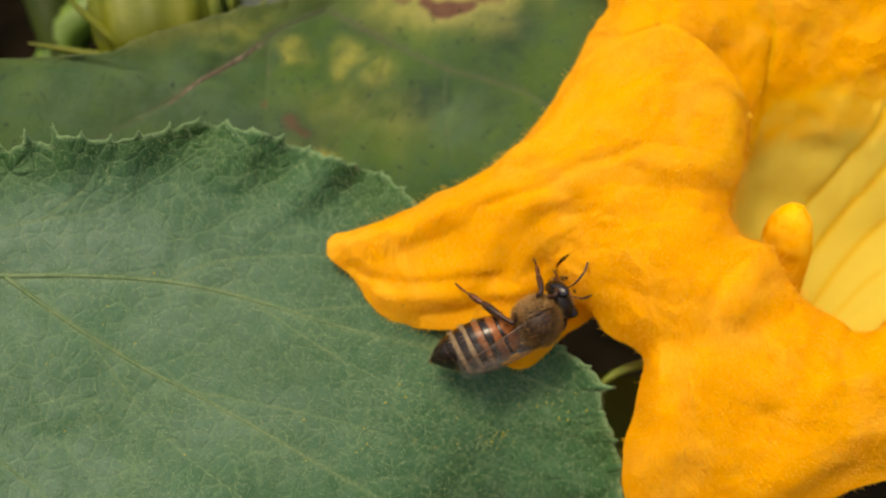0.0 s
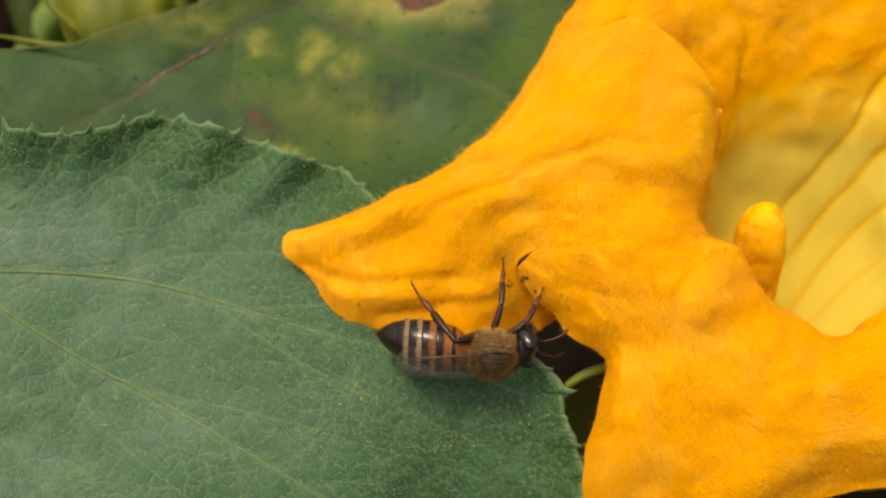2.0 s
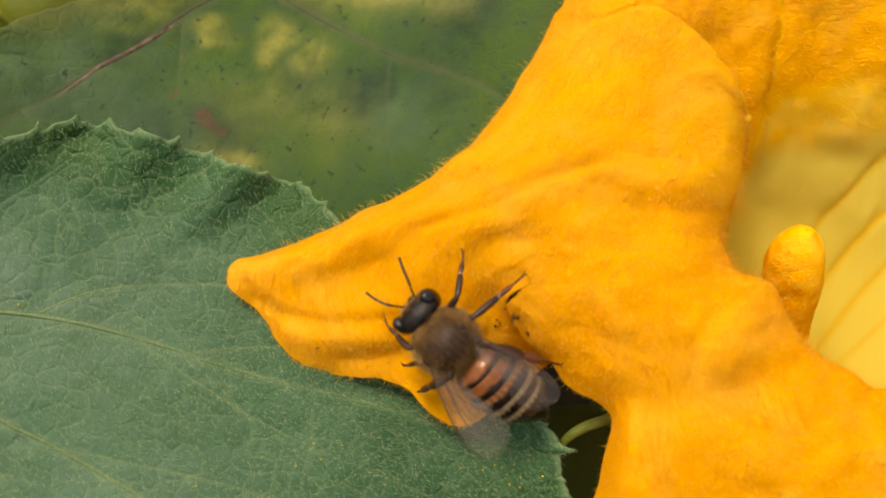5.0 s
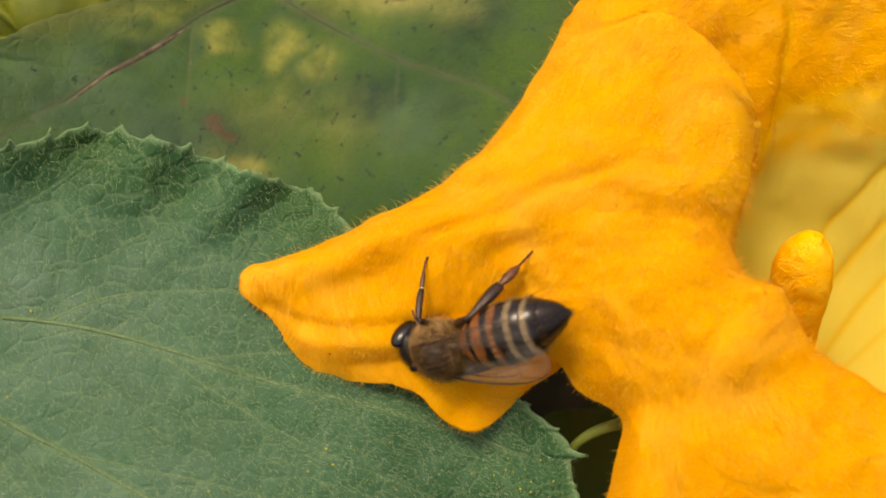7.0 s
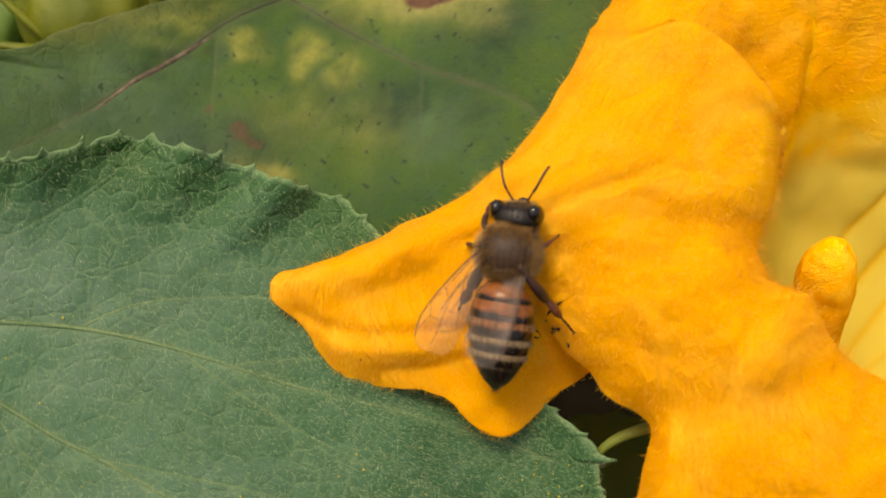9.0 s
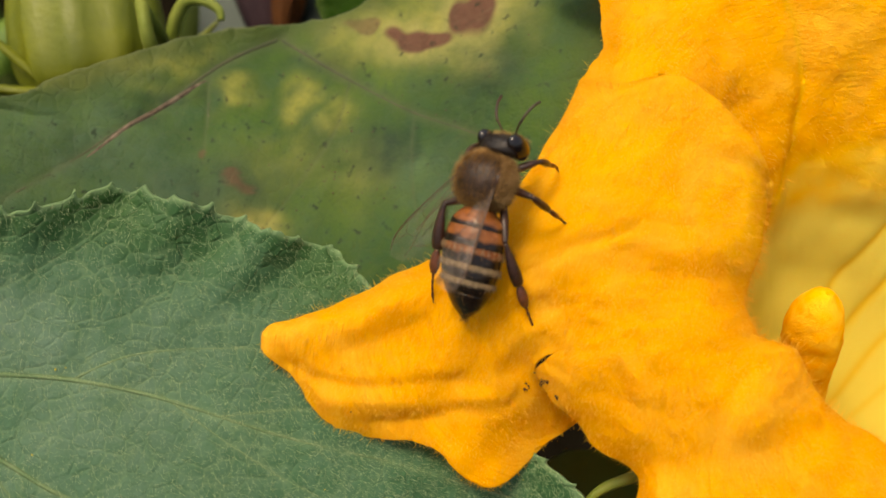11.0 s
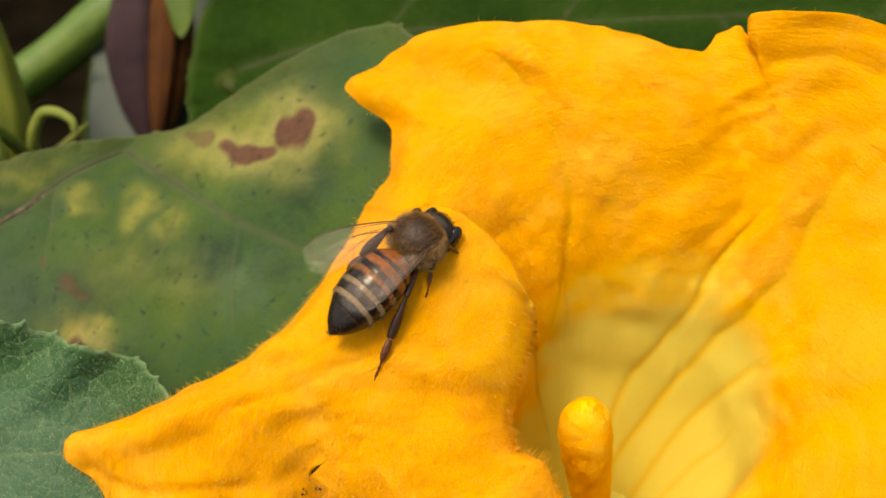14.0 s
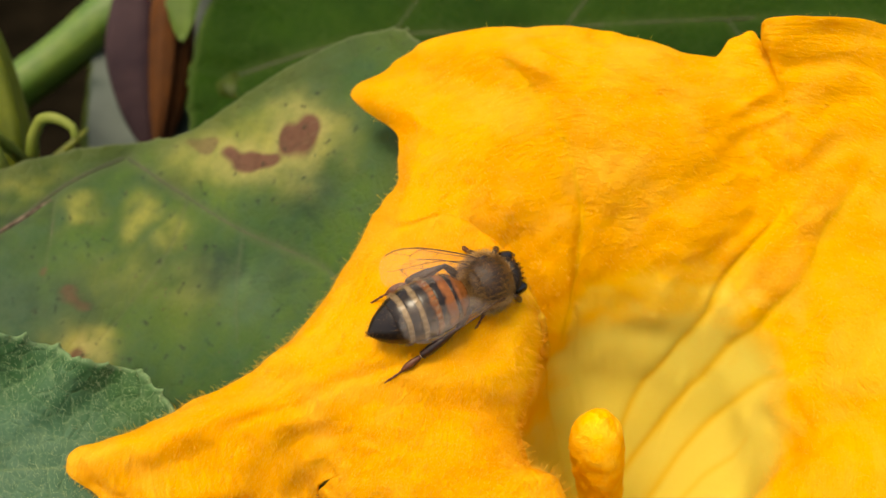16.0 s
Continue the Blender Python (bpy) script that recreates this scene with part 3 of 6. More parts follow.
# folds that run across the petals: (height, width on the one side, on the other), all in millimetres
for height, near_w, far_w, *nodes in ((-0.40, 0.45, 1.3, (2.3, 6.75), (2.47, 6.65), (2.87, 6.6), (3.27, 5.69), (3.67, 5.06), (4.3, 4.75)),      # over the folded lobe
                                      (-0.30, 0.5, 0.9, (4.2, 4.3), (4.63, 4.25), (5.03, 4.25), (5.6, 4.3)),
                                      (0.35, 1.6, 1.6, (2.4, 5.6), (2.9, 5.1), (3.4, 3.9), (3.9, 2.9)),
                                      (0.42, 1.1, 0.30, (2.7, 9.75), (2.87, 9.66), (3.63, 9.75), (4.33, 11.2), (4.5, 11.6)),                        # spur under the fold
                                      (-0.35, 0.7, 0.7, (2.3, 15.06), (2.9, 15.0), (3.8, 14.94), (4.23, 15.06), (4.83, 15.56)),
                                      (0.40, 1.2, 1.2, (2.4, 16.4), (2.9, 16.4), (3.9, 16.3), (4.5, 16.5)),
                                      (0.30, 0.9, 0.8, (1.7, 19.1), (2.13, 19.3), (2.6, 19.31), (3.57, 19.38), (4.1, 19.2)),
                                      (-0.55, 1.0, 1.6, (2.9, 20.4), (3.27, 19.95), (4.33, 19.3), (4.83, 18.4), (5.0, 17.0)),
                                      (-0.50, 0.5, 0.5, (0.5, 18.1), (1.03, 19.0), (1.37, 19.94), (1.8, 21.44), (2.2, 21.5), (2.6, 21.3)),
                                      (-0.55, 0.55, 0.55, (0.53, 19.31), (0.77, 20.25), (1.2, 22.19), (1.87, 23.44), (2.43, 23.38), (3.0, 22.94), (3.97, 23.12), (4.8, 23.3)),
                                      (-0.45, 0.5, 0.5, (0.27, 22.69), (0.6, 22.94), (0.93, 23.38), (1.3, 23.88), (1.9, 24.56)),
                                      (0.9, 0.7, 1.4, (1.3, 24.31), (1.9, 24.75), (2.5, 24.9), (3.4, 24.9), (4.2, 24.9)),
                                      (-0.8, 0.5, 0.9, (2.0, 27.0), (2.33, 26.62), (2.73, 26.44), (3.47, 26.31), (4.4, 26.2)),
                                      (-1.1, 2.4, 2.4, (2.6, 29.6), (3.0, 29.9), (3.4, 30.8), (4.2, 31.6), (4.6, 31.8)),      # hollow of the lower flap
                                      (0.9, 1.4, 1.4, (3.2, 34.7), (3.7, 33.7), (4.2, 32.8), (4.6, 32.4)),
                                      (-0.35, 0.5, 0.9, (2.5, 32.2), (2.9, 31.9), (3.3, 31.5), (3.6, 31.0)),
                                      (-0.35, 0.45, 1.0, (2.1, 28.4), (3.2, 28.4), (4.4, 28.5))):
    gap, ends = off_line(*nodes)
    puff = puff + 0.5 * height * ends * seam * np.exp(-(gap / np.where(gap < 0, near_w, far_w)) ** 2)
# folds round the folded lobe, which run from rib to rib: (height, widths, (rib, place along it)...)
tall = np.linalg.norm(dv, axis=2) * 30.0
for height, near_w, far_w, *nodes in ((-0.42, 0.8, 0.35, (2.0, 4.88), (2.31, 4.9), (2.88, 4.97), (3.38, 5.17), (3.88, 5.47), (4.2, 5.7)),
                                      (0.38, 0.6, 0.7, (1.7, 5.05), (2.06, 5.13), (2.5, 5.23), (3.0, 5.25), (3.31, 5.4), (3.6, 5.6)),
                                      (-0.28, 0.4, 0.6, (0.8, 5.1), (1.0, 5.13), (1.81, 5.27), (2.38, 5.5), (3.0, 5.6)),
                                      (-0.22, 0.4, 0.6, (4.8, 5.1), (5.0, 5.22), (5.2, 5.4), (5.5, 5.7))):
    q = np.array(nodes, float)
    line = np.interp(GA, q[:, 0], q[:, 1])
    ends = np.clip((GA - q[0, 0]) * 3 + 1, 0, 1) * np.clip((q[-1, 0] - GA) * 3 + 1, 0, 1) * np.clip(GA / 0.8, 0, 1)
    gap = (GS[None, :] - line[:, None]) * tall
    puff = puff + 0.7 * height * ends[:, None] * np.exp(-(gap / np.where(gap < 0, near_w, far_w)) ** 2)
puff = puff + 0.45 * np.exp(-((GA - 1.15) * broad.mean(axis=1) / 1.0) ** 2)[:, None] * np.clip((GS - 4.6) / 0.4, 0, 1)[None, :]     # spur of the lobe
# crumpled upper petals and small ripples between their lines
upper = np.clip((GA - 19.2) / 1.0, 0, 1)[:, None] * np.clip((26.0 - GA) / 1.5, 0, 1)[:, None] * np.clip((GS - 2.2) / 0.8, 0, 1)[None, :]
crump = 1 - 2 * np.abs(vnoise(gx * 0.33 + gz * 0.20, gz * 0.55 - gx * 0.25, gy * 0.3, 71)) + 0.5 * (1 - 2 * np.abs(vnoise(gx * 0.85 + gz * 0.4, gz * 1.2 - gx * 0.5, gy * 0.6, 72)))
puff = puff + 0.17 * upper * crump
arc = np.cumsum(np.linalg.norm(dv, axis=2), axis=1)
ripple = np.clip((GA - 18.0) / 1.0, 0, 1)[:, None] * np.clip((26.5 - GA) / 1.0, 0, 1)[:, None] * np.clip((GS - 1.2) / 0.5, 0, 1)[None, :] * np.clip((3.6 - GS) / 0.8, 0, 1)[None, :]
puff = puff + 0.06 * ripple * np.sin(arc * 6.2 + 3.0 * vnoise(gx * 0.4, gz * 0.4, 0, 73) + GA[:, None] * 1.3) * (0.5 + 0.5 * vnoise(gx * 0.5, gy * 0.5, gz * 0.5, 74))
for _ in range(4):
    puff[1:-1] = 0.25 * puff[:-2] + 0.5 * puff[1:-1] + 0.25 * puff[2:]
    puff[:, 1:-1] = 0.25 * puff[:, :-2] + 0.5 * puff[:, 1:-1] + 0.25 * puff[:, 2:]
turned = (np.clip((GA - 21.5) / 0.4, 0, 1) * np.clip((25.0 - GA) / 1.0, 0, 1))[:, None]                # the rim beyond the notch turns up
puff = puff + turned * (-0.40 * np.exp(-((GS - 5.15) / 0.16) ** 2) - 0.35 * np.clip((GS - 5.2) / 0.4, 0, 1))[None, :]
puff = puff * np.clip((GS / GS[-1] - 0.06) * 5, 0.0, 1)[None, :] * (1 - 0.8 * np.exp(-((GA - 10.4) / 0.5) ** 2))[:, None]
whole = np.clip((4.4 - GS) * 2, 0, 1)[:, None]
for end in (0, -1):
    nrm[end] = nrm[end] * (1 - whole) + 0.5 * (nrm[0] + nrm[-1]) * whole
shape = grid + nrm * (puff - 0.10 * vein)[..., None]
inner = GS <= 4.0
mid_line = 0.5 * (shape[0] + shape[-1])
shift_a, shift_b = (mid_line - shape[0])[inner], (mid_line - shape[-1])[inner]
for row in range(24):
    ease = (1 - row / 24) ** 2
    shape[row, inner] += shift_a * ease
    shape[na - 1 - row, inner] += shift_b * ease
rag = 0.25 * vnoise(GA * 2.1, 0.5, 0, 8) + 0.15 * vnoise(GA * 6.3, 0.5, 0, 9)
rag = rag - 0.38 * np.clip((GA - 14.5) / 1.0, 0, 1) * np.clip((25.0 - GA) / 1.0, 0, 1)
rag = rag + 1.1 * np.clip((GA - 20.15) / 0.3, 0, 1) * np.clip((21.12 - GA) / 0.2, 0, 1) - 0.9 * np.exp(-((GA - 21.32) / 0.13) ** 2)   # small second lobe beside the notch
edge = np.clip((GS / GS[-1] - 0.9) * 10, 0, 1)
shape = shape + (dv / (np.linalg.norm(dv, axis=2, keepdims=True) + 1e-9)) * (rag[:, None] * edge[None, :])[..., None]
reach = np.interp(GA, (0, 4, 8.6, 11, 15, 18, 19.3, 21.8, 23.2, 24.6, 25.6, 26.4, 28, 31, 35), (1.0, 1.1, 1.2, 1.35, 1.6, 1.8, 1.95, 2.05, 1.8, 2.15, 1.9, 2.0, 1.5, 1.0, 1.0))
reach = reach[:, None] + 0.25 * vnoise(gx * 0.3, gy * 0.3, gz * 0.3, 77) + 0.12 * vnoise(gx * 0.9, gy * 0.9, gz * 0.9, 78)
pale = np.clip((reach + 0.55 - GS[None, :]) / 1.1, 0, 1)
pale = pale * pale * (3 - 2 * pale)
pale = np.maximum(pale, (0.42 * np.clip((GA - 4.0) / 2.0, 0, 1) * np.clip((10.3 - GA) / 0.5, 0, 1))[:, None] * np.exp(-((GS - 2.05) / 0.34) ** 2)[None, :])     # thin lip of the folded lobe
faces = grid_faces(na, ns)
inside = np.flatnonzero(inner)                       # weld the two sides of the slit inside its end
lookup = np.arange(na * ns)
lookup[(na - 1) * ns + inside] = inside
if FLIP:
    faces = faces[:, ::-1]
open_faces, faces = faces, lookup[faces]
foot = spot(*BASE)
flower = thing("squash_flower", foot, "open orange-yellow squash blossom with a folded hairy corolla", "flower")
breadth = np.broadcast_to(np.cumsum(np.linalg.norm(du, axis=2)[:, 110])[:, None], (na, ns))
me = mesh_from("corolla", to_world(shape.reshape(-1, 3)) - np.array(foot), faces, PETAL,
               values={"pale": pale, "vein": vein}, uv=np.stack([breadth, arc], -1).reshape(-1, 2), uv_faces=open_faces)
corolla = tagged(hang(new("corolla", me), flower), "orange-yellow wrinkled petals with a pale throat")
sol = corolla.modifiers.new("thickness", "SOLIDIFY")
sol.thickness, sol.offset = 0.00028, -1.0

# the column in the throat
tip = np.array((28.6, 84.6, 3.6))
axis_p = [BASE * (1 - f) + tip * f for f in (0.0, 0.3, 0.55, 0.72, 0.84, 0.93, 0.98, 1.0)]
bm = tube_mesh([spot(*p) - foot for p in bend_line(axis_p, 40)], [r * 0.001 for r in ramp((1.5, 1.6, 1.85, 2.05, 1.98, 1.45, 0.8, 0.15), 40)], 32, True, 1.0, 3, 0.06)
for q in bm.verts:
    w = q.co * 1000
    q.co += (q.co - (spot(*tip) - foot)).normalized().cross(Vector((0.3, 0.2, 1))) * 0.00025 * float(vnoise(w.x * 0.9, w.y * 0.9, w.z * 0.9, 91)) + Vector((1, 1, 1)) * 0.00012 * float(vnoise(w.x * 2.2, w.y * 2.2, w.z * 2.2, 92))
part("stamen_column", bm, STAMEN, flower, "orange blunt column in the throat")
floor_p = [BASE + AXIS * k for k in (-0.2, 0.15, 0.5)]
part("throat_floor", tube_mesh([spot(*p) - foot for p in floor_p], [0.0052, 0.005, 0.0032], 24), THROAT, flower, "pale yellow floor of the throat")
# green cup and stalk behind the corolla
back = [BASE + AXIS * k for k in (-0.4, -1.5, -4.5, -8.0, -11.0)]
bm = tube_mesh([spot(*p) - foot for p in bend_line(back, 16)], [r * 0.001 for r in ramp((5.2, 5.0, 4.2, 3.2, 2.6), 16)], 20, True)
part("calyx", bm, STEM, flower, "green calyx cup")
neck = spot(*back[-1]) - foot
bm = tube_mesh(bend_line([neck, neck + Vector((0.002, 0.01, -0.03)), Vector((0.02, 0.04, -0.12)), Vector((0.03, 0.05, -foot.z - 0.005))], 24), [0.0024] * 24, 12, True)
part("stalk", bm, STEM, flower, "ribbed green stalk")


# hair over the petals: a lying nap, and longer hairs where the rim rolls back and round the mouth
def petal_hair(count, length, seed, weight, thick, wild, stand=1.0, lie=(0.0, 0.0, 0.0)):
    rng = np.random.default_rng(seed)
    p = weight / weight.sum()
    pick = rng.choice(na * ns, count, p=p.ravel())
    root = shape.reshape(-1, 3)[pick]
    root = root + du.reshape(-1, 3)[pick] * rng.uniform(-0.5, 0.5, (count, 1)) + dv.reshape(-1, 3)[pick] * rng.uniform(-0.5, 0.5, (count, 1))
    way = stand * nrm.reshape(-1, 3)[pick] + np.array(lie) + rng.normal(0, wild, (count, 3))
    way /= np.linalg.norm(way, axis=1, keepdims=True)
    v, f = hairs(root - 0.04 * nrm.reshape(-1, 3)[pick], way, length * rng.uniform(0.45, 1.3, count), thick, 0.45, seed)
    me = mesh_from("petal_hair", to_world(v) - np.array(foot), f, PETAL_HAIR)
    tagged(hang(new("petal_hair", me), flower), "fine yellow hair", kind="stuff")


area = np.linalg.norm(np.cross(du, dv), axis=2)
lobe_side = np.where((GA < 12.5) | (GA > 27.5), 1.0, 0.22)[:, None]
petal_hair(60000, 0.42, 21, area * (GS > 2.0)[None, :] * lobe_side, 0.014, 0.28, 0.42, (0.05, 0.0, -0.55))
rolled = np.clip((GS / GS[-1] - 0.72) * 6, 0, 1)[None, :] * np.where((GA > 5.5) & (GA < 13.5), 1.0, np.where((GA > 13.5) & (GA < 25), 0.04, 0.25))[:, None]
petal_hair(2600, 0.75, 22, area * rolled, 0.011, 0.45)
petal_hair(2200, 0.95, 23, area * (np.abs(GS - 2.1) < 0.4)[None, :] * np.where((GA < 9.4) | (GA > 29.0), 1.0, 0.25 * (GA > 12))[:, None], 0.012, 0.4)


# ------------------------------------------------------------ leaves
def leaf(name, centre, outline, depth, veins, mat, label, teeth=0.9, pitch=2.6, nr=130, nt=760, ruffle=0.5, masks=None, group="squash leaves"):
    """A blade in slope millimetres: outline round the centre, depth(r, u), veins as polylines ((r, u)...) with a width."""
    c = np.array(centre, float)
    pts = np.array(list(outline) + [outline[0], outline[1], outline[2]], float)
    o = catmull(pts, np.linspace(1, len(pts) - 2, nt, endpoint=False))
    seg = np.linalg.norm(np.diff(np.vstack([o, o[:1]]), axis=0), axis=1)
    arc = np.concatenate([[0], np.cumsum(seg)[:-1]])
    total = seg.sum()
    way = (o - c) / np.linalg.norm(o - c, axis=1, keepdims=True)
    ph = (arc / pitch + 0.8 * vnoise(arc / 9.0, 0, 0, 4)) % 1.0
    tooth = teeth * (np.abs(ph - 0.5) * 2) ** 6 * (0.75 + 0.5 * vnoise(arc / 3.0, 7, 0, 5)) + 0.28 * teeth * vnoise(arc / 0.85, 3, 0, 6)
    s = np.concatenate([np.linspace(0.0, 0.8, int(nr * 0.72), endpoint=False), np.linspace(0.8, 1, nr - int(nr * 0.72))])
    rr = c[None, None] + s[None, :, None] * (o - c)[:, None] + (np.clip((s - 0.965) / 0.035, 0, 1) ** 1.5)[None, :, None] * (way * tooth[:, None])[:, None]
    r, u = rr[..., 0], rr[..., 1]
    v = np.zeros_like(r)
    near = np.full_like(r, 99.0)
    for width, *line in veins:
        line = np.array(line, float)
        dense = catmull(line, np.linspace(0, len(line) - 1, 40)) if len(line) > 2 else line
        for k in range(len(dense) - 1):
            p, q = dense[k], dense[k + 1]
            w = width * (1.0 - 0.6 * k / len(dense))
            dx, dy = q - p
            t = np.clip(((r - p[0]) * dx + (u - p[1]) * dy) / (dx * dx + dy * dy + 1e-9), 0, 1)
            dist = np.hypot(r - p[0] - t * dx, u - p[1] - t * dy)
            v = np.maximum(v, np.exp(-(dist / w) ** 2) * min(1.0, 0.35 + width))
            near = np.minimum(near, dist)
    quilt = 0.22 * np.clip(1 - near / 2.2, 0, 1) * -1.0
    margin = 1.0 + 0.8 * np.clip((s - 0.72) / 0.2, 0, 1)[None, :]
    d = depth(r, u) - ruffle * quilt * margin + 0.10 * v * ruffle + ruffle * 0.9 * vnoise(r * 0.09, u * 0.09, 0, 31) + 0.25 * ruffle * vnoise(r * 0.35, u * 0.35, 0, 32)
    rim = np.clip((s - 0.86) / 0.14, 0, 1)[None, :]
    d = d + teeth * 1.15 * vnoise(arc / 3.4, 2, 0, 43)[:, None] * (np.clip((s - 0.70) / 0.3, 0, 1) ** 1.3)[None, :]
    d = d - rim ** 2 * (0.45 * teeth * (1 + vnoise(arc / 6.0, 1, 0, 41))[:, None]) - (np.clip((s - 0.965) / 0.035, 0, 1)[None, :] * 0.5 * tooth[:, None])
    xyz = np.stack([r, d, u], -1)
    values = {"vein": v, "margin": np.broadcast_to(np.clip((s - 0.80) / 0.16, 0, 1)[None, :], r.shape) * (0.6 + 0.4 * vnoise(r * 0.2, u * 0.2, 0, 61)), "tip": np.broadcast_to(np.clip((s - 0.986) / 0.012, 0, 1)[None, :], r.shape)}
    for key, fn in (masks or {}).items():
        values[key] = fn(r, u)
    world_v = to_world(xyz.reshape(-1, 3))
    place = Vector(to_world((c[0], depth(*c), c[1])))
    ob = thing(name, place, label, "leaf", group)
    me = mesh_from("blade", world_v - np.array(place), grid_faces(nt, len(s), True), mat, values=values)
    blade = hang(new("blade", me), ob)
    so = blade.modifiers.new("thickness", "SOLIDIFY")
    so.thickness, so.offset = 0.00022, 0.0
    return ob, xyz, s, place


def leaf_veins(ob, xyz, place, veins, mat, scale=0.5, lift=0.17, both=False):
    """Each main vein as a low ridge of its own on the blade."""
    flat = xyz.reshape(-1, 3)
    for width, *line in veins:
        dense = catmull(np.array(line, float), np.linspace(0, len(line) - 1, 60))
        pts = []
        for r, u in dense:
            k = np.argmin((flat[:, 0] - r) ** 2 + (flat[:, 2] - u) ** 2)
            if (flat[k, 0] - r) ** 2 + (flat[k, 2] - u) ** 2 < 1.0:
                pts.append((r, flat[k, 1] - lift, u))
        if len(pts) < 6:
            continue
        p = np.array(pts)
        p[1:-1, 1] = (p[:-2, 1] + p[1:-1, 1] + p[2:, 1]) / 3
        n = len(p)
        rad = [0.001 * width * scale * (0.15 + 0.85 * math.sin(math.pi * i / (n - 1)) ** 0.6 if both else 1.0 - 0.75 * i / n) for i in range(n)]
        part("vein", tube_mesh([spot(*q) - place for q in p], rad, 8), mat, ob, "pale raised leaf vein")


def leaf_stalk(ob, place, points, radius, mat):
    """The stalk from the blade's foot down to the soil."""
    w = [spot(*q) for q in points]
    w.append(Vector((w[-1].x + 0.01, w[-1].y + 0.02, -0.004)))
    part("leaf_stalk", tube_mesh(bend_line([q - place for q in w], 30), [radius * 0.001] * 30, 14, True, 1.0, 7, 0.05), mat, ob, "ribbed green leaf stalk")


def leaf_hair(ob, xyz, place, count, length, seed, keep=None, thick=0.0098):
    rng = np.random.default_rng(seed)
    n, m = xyz.shape[:2]
    du, dv = np.gradient(xyz, axis=0), np.gradient(xyz, axis=1)
    nn = np.cross(du, dv)
    area = np.linalg.norm(nn, axis=2)
    if keep is not None:
        area = area * keep(xyz[..., 0], xyz[..., 2])
    nn = nn / (np.linalg.norm(nn, axis=2, keepdims=True) + 1e-9)
    nn = np.where(nn[..., 1:2] > 0, -nn, nn)
    pick = rng.choice(n * m, count, p=(area / area.sum()).ravel())
    root = xyz.reshape(-1, 3)[pick] + rng.normal(0, 0.05, (count, 3)) * (1, 0, 1) + 0.16 * nn.reshape(-1, 3)[pick]
    way = 0.42 * nn.reshape(-1, 3)[pick] + rng.normal(0, 0.33, (count, 3)) * (1, 0.3, 1) + (0.40, 0, -0.30)
    way /= np.linalg.norm(way, axis=1, keepdims=True)
    v, f = hairs(root, way, length * rng.uniform(0.5, 1.3, count), thick, 0.3, seed)
    me = mesh_from("leaf_hair", to_world(v) - np.array(place), f, HAIR)
    tagged(hang(new("leaf_hair", me), ob), "short pale bristles", kind="stuff")


def blobs(*spots, hard=False):
    def fn(r, u):
        out = np.zeros_like(r)
        jr, ju = 0.9 * vnoise(r * 0.5, u * 0.5, 0, 51), 0.9 * vnoise(r * 0.5, u * 0.5, 9, 52)
        for x, y, a, b, k in spots:
            out = np.maximum(out, k * (np.clip(3.6 - 3.7 * np.hypot((r + jr - x) / a, (u + ju - y) / b), 0, 1) if hard else np.exp(-((r + jr - x) / a) ** 2 - ((u + ju - y) / b) ** 2)))
        return out
    return fn


def near_depth(r, u):
    west = np.maximum(-8 - r, 0)
    fold = -0.10 * west - 0.10 * np.minimum(west, 25) * np.clip((u + 4) / 14, 0, 1) ** 1.5
    droop = 0.45 * np.maximum(-9 - u, 0) * np.clip((r + 7) / 12, 0, 1) ** 1.5
    return 83.8 + 0.20 * u + fold + droop + 4.0 * np.exp(-((r - 7) ** 2 + (u + 5.5) ** 2) / 52)


A_OUT = ((-66, 10), (-48, 11.5), (-36, 8.0), (-29.5, 8.6), (-24, 8.6), (-19, 10.2), (-14, 9.0), (-10, 7.6), (-5, 6.2), (-2, 3.6), (4, -3.0), (9.2, -7.6), (12.4, -10.6), (13.2, -14), (14.6, -19),
         (12, -28), (0, -44), (-25, -58), (-55, -55), (-78, -35), (-82, -8))
A_VEINS = ((0.50, (-62, -2.6), (-48, -2.2), (-34, -2.1), (-26.5, -2.2), (-20, -2.9), (-13.7, -4.5), (-8.3, -6.2), (-1, -8.0), (9.6, -11.5)),
           (0.42, (-34, -2.2), (-29, -5.8), (-23.4, -9.3), (-19.7, -11.1), (-14.7, -13.8), (-9.8, -16.6), (-5.4, -19.1), (4, -25)),
           (0.22, (-22, -2.7), (-17.5, -0.9), (-9.3, -0.6), (-2, -1.5)),
           (0.20, (-44, -0.6), (-36, 1.3), (-31.4, 2.3), (-26.8, 3.3), (-21, 7.0), (-18, 9.8)),
           (0.20, (-31.4, 2.3), (-28, 5.0), (-27, 8.0)),
           (0.30, (-48, -2.2), (-38, -12), (-26, -22), (-14, -32)),
           (0.18, (-16, -3.6), (-8, -8.8), (2, -13.5), (9, -17)),
           (0.18, (-20, -11), (-10, -13), (0, -16), (8, -19)),
           (0.18, (-12, -5.0), (-4, -4.5), (4, -5.5)),
           (0.18, (-28, -6.4), (-22, -14), (-14, -20)))
# pale on the left and middle: bloom, plus light put into the colour
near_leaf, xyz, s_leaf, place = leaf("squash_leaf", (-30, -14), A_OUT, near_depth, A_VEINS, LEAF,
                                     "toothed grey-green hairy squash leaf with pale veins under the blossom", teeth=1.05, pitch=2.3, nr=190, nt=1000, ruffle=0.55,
                                     masks={"bloom_and_light": blobs((-30, 0, 12, 5, 0.9), (-31, -17, 9, 4, 0.8), (-24, -10, 10, 4, 0.45), (-40, -8, 12, 9, 0.7), (-20, -3, 11, 7, 0.55), (-16, -13, 11, 6, 0.45))})
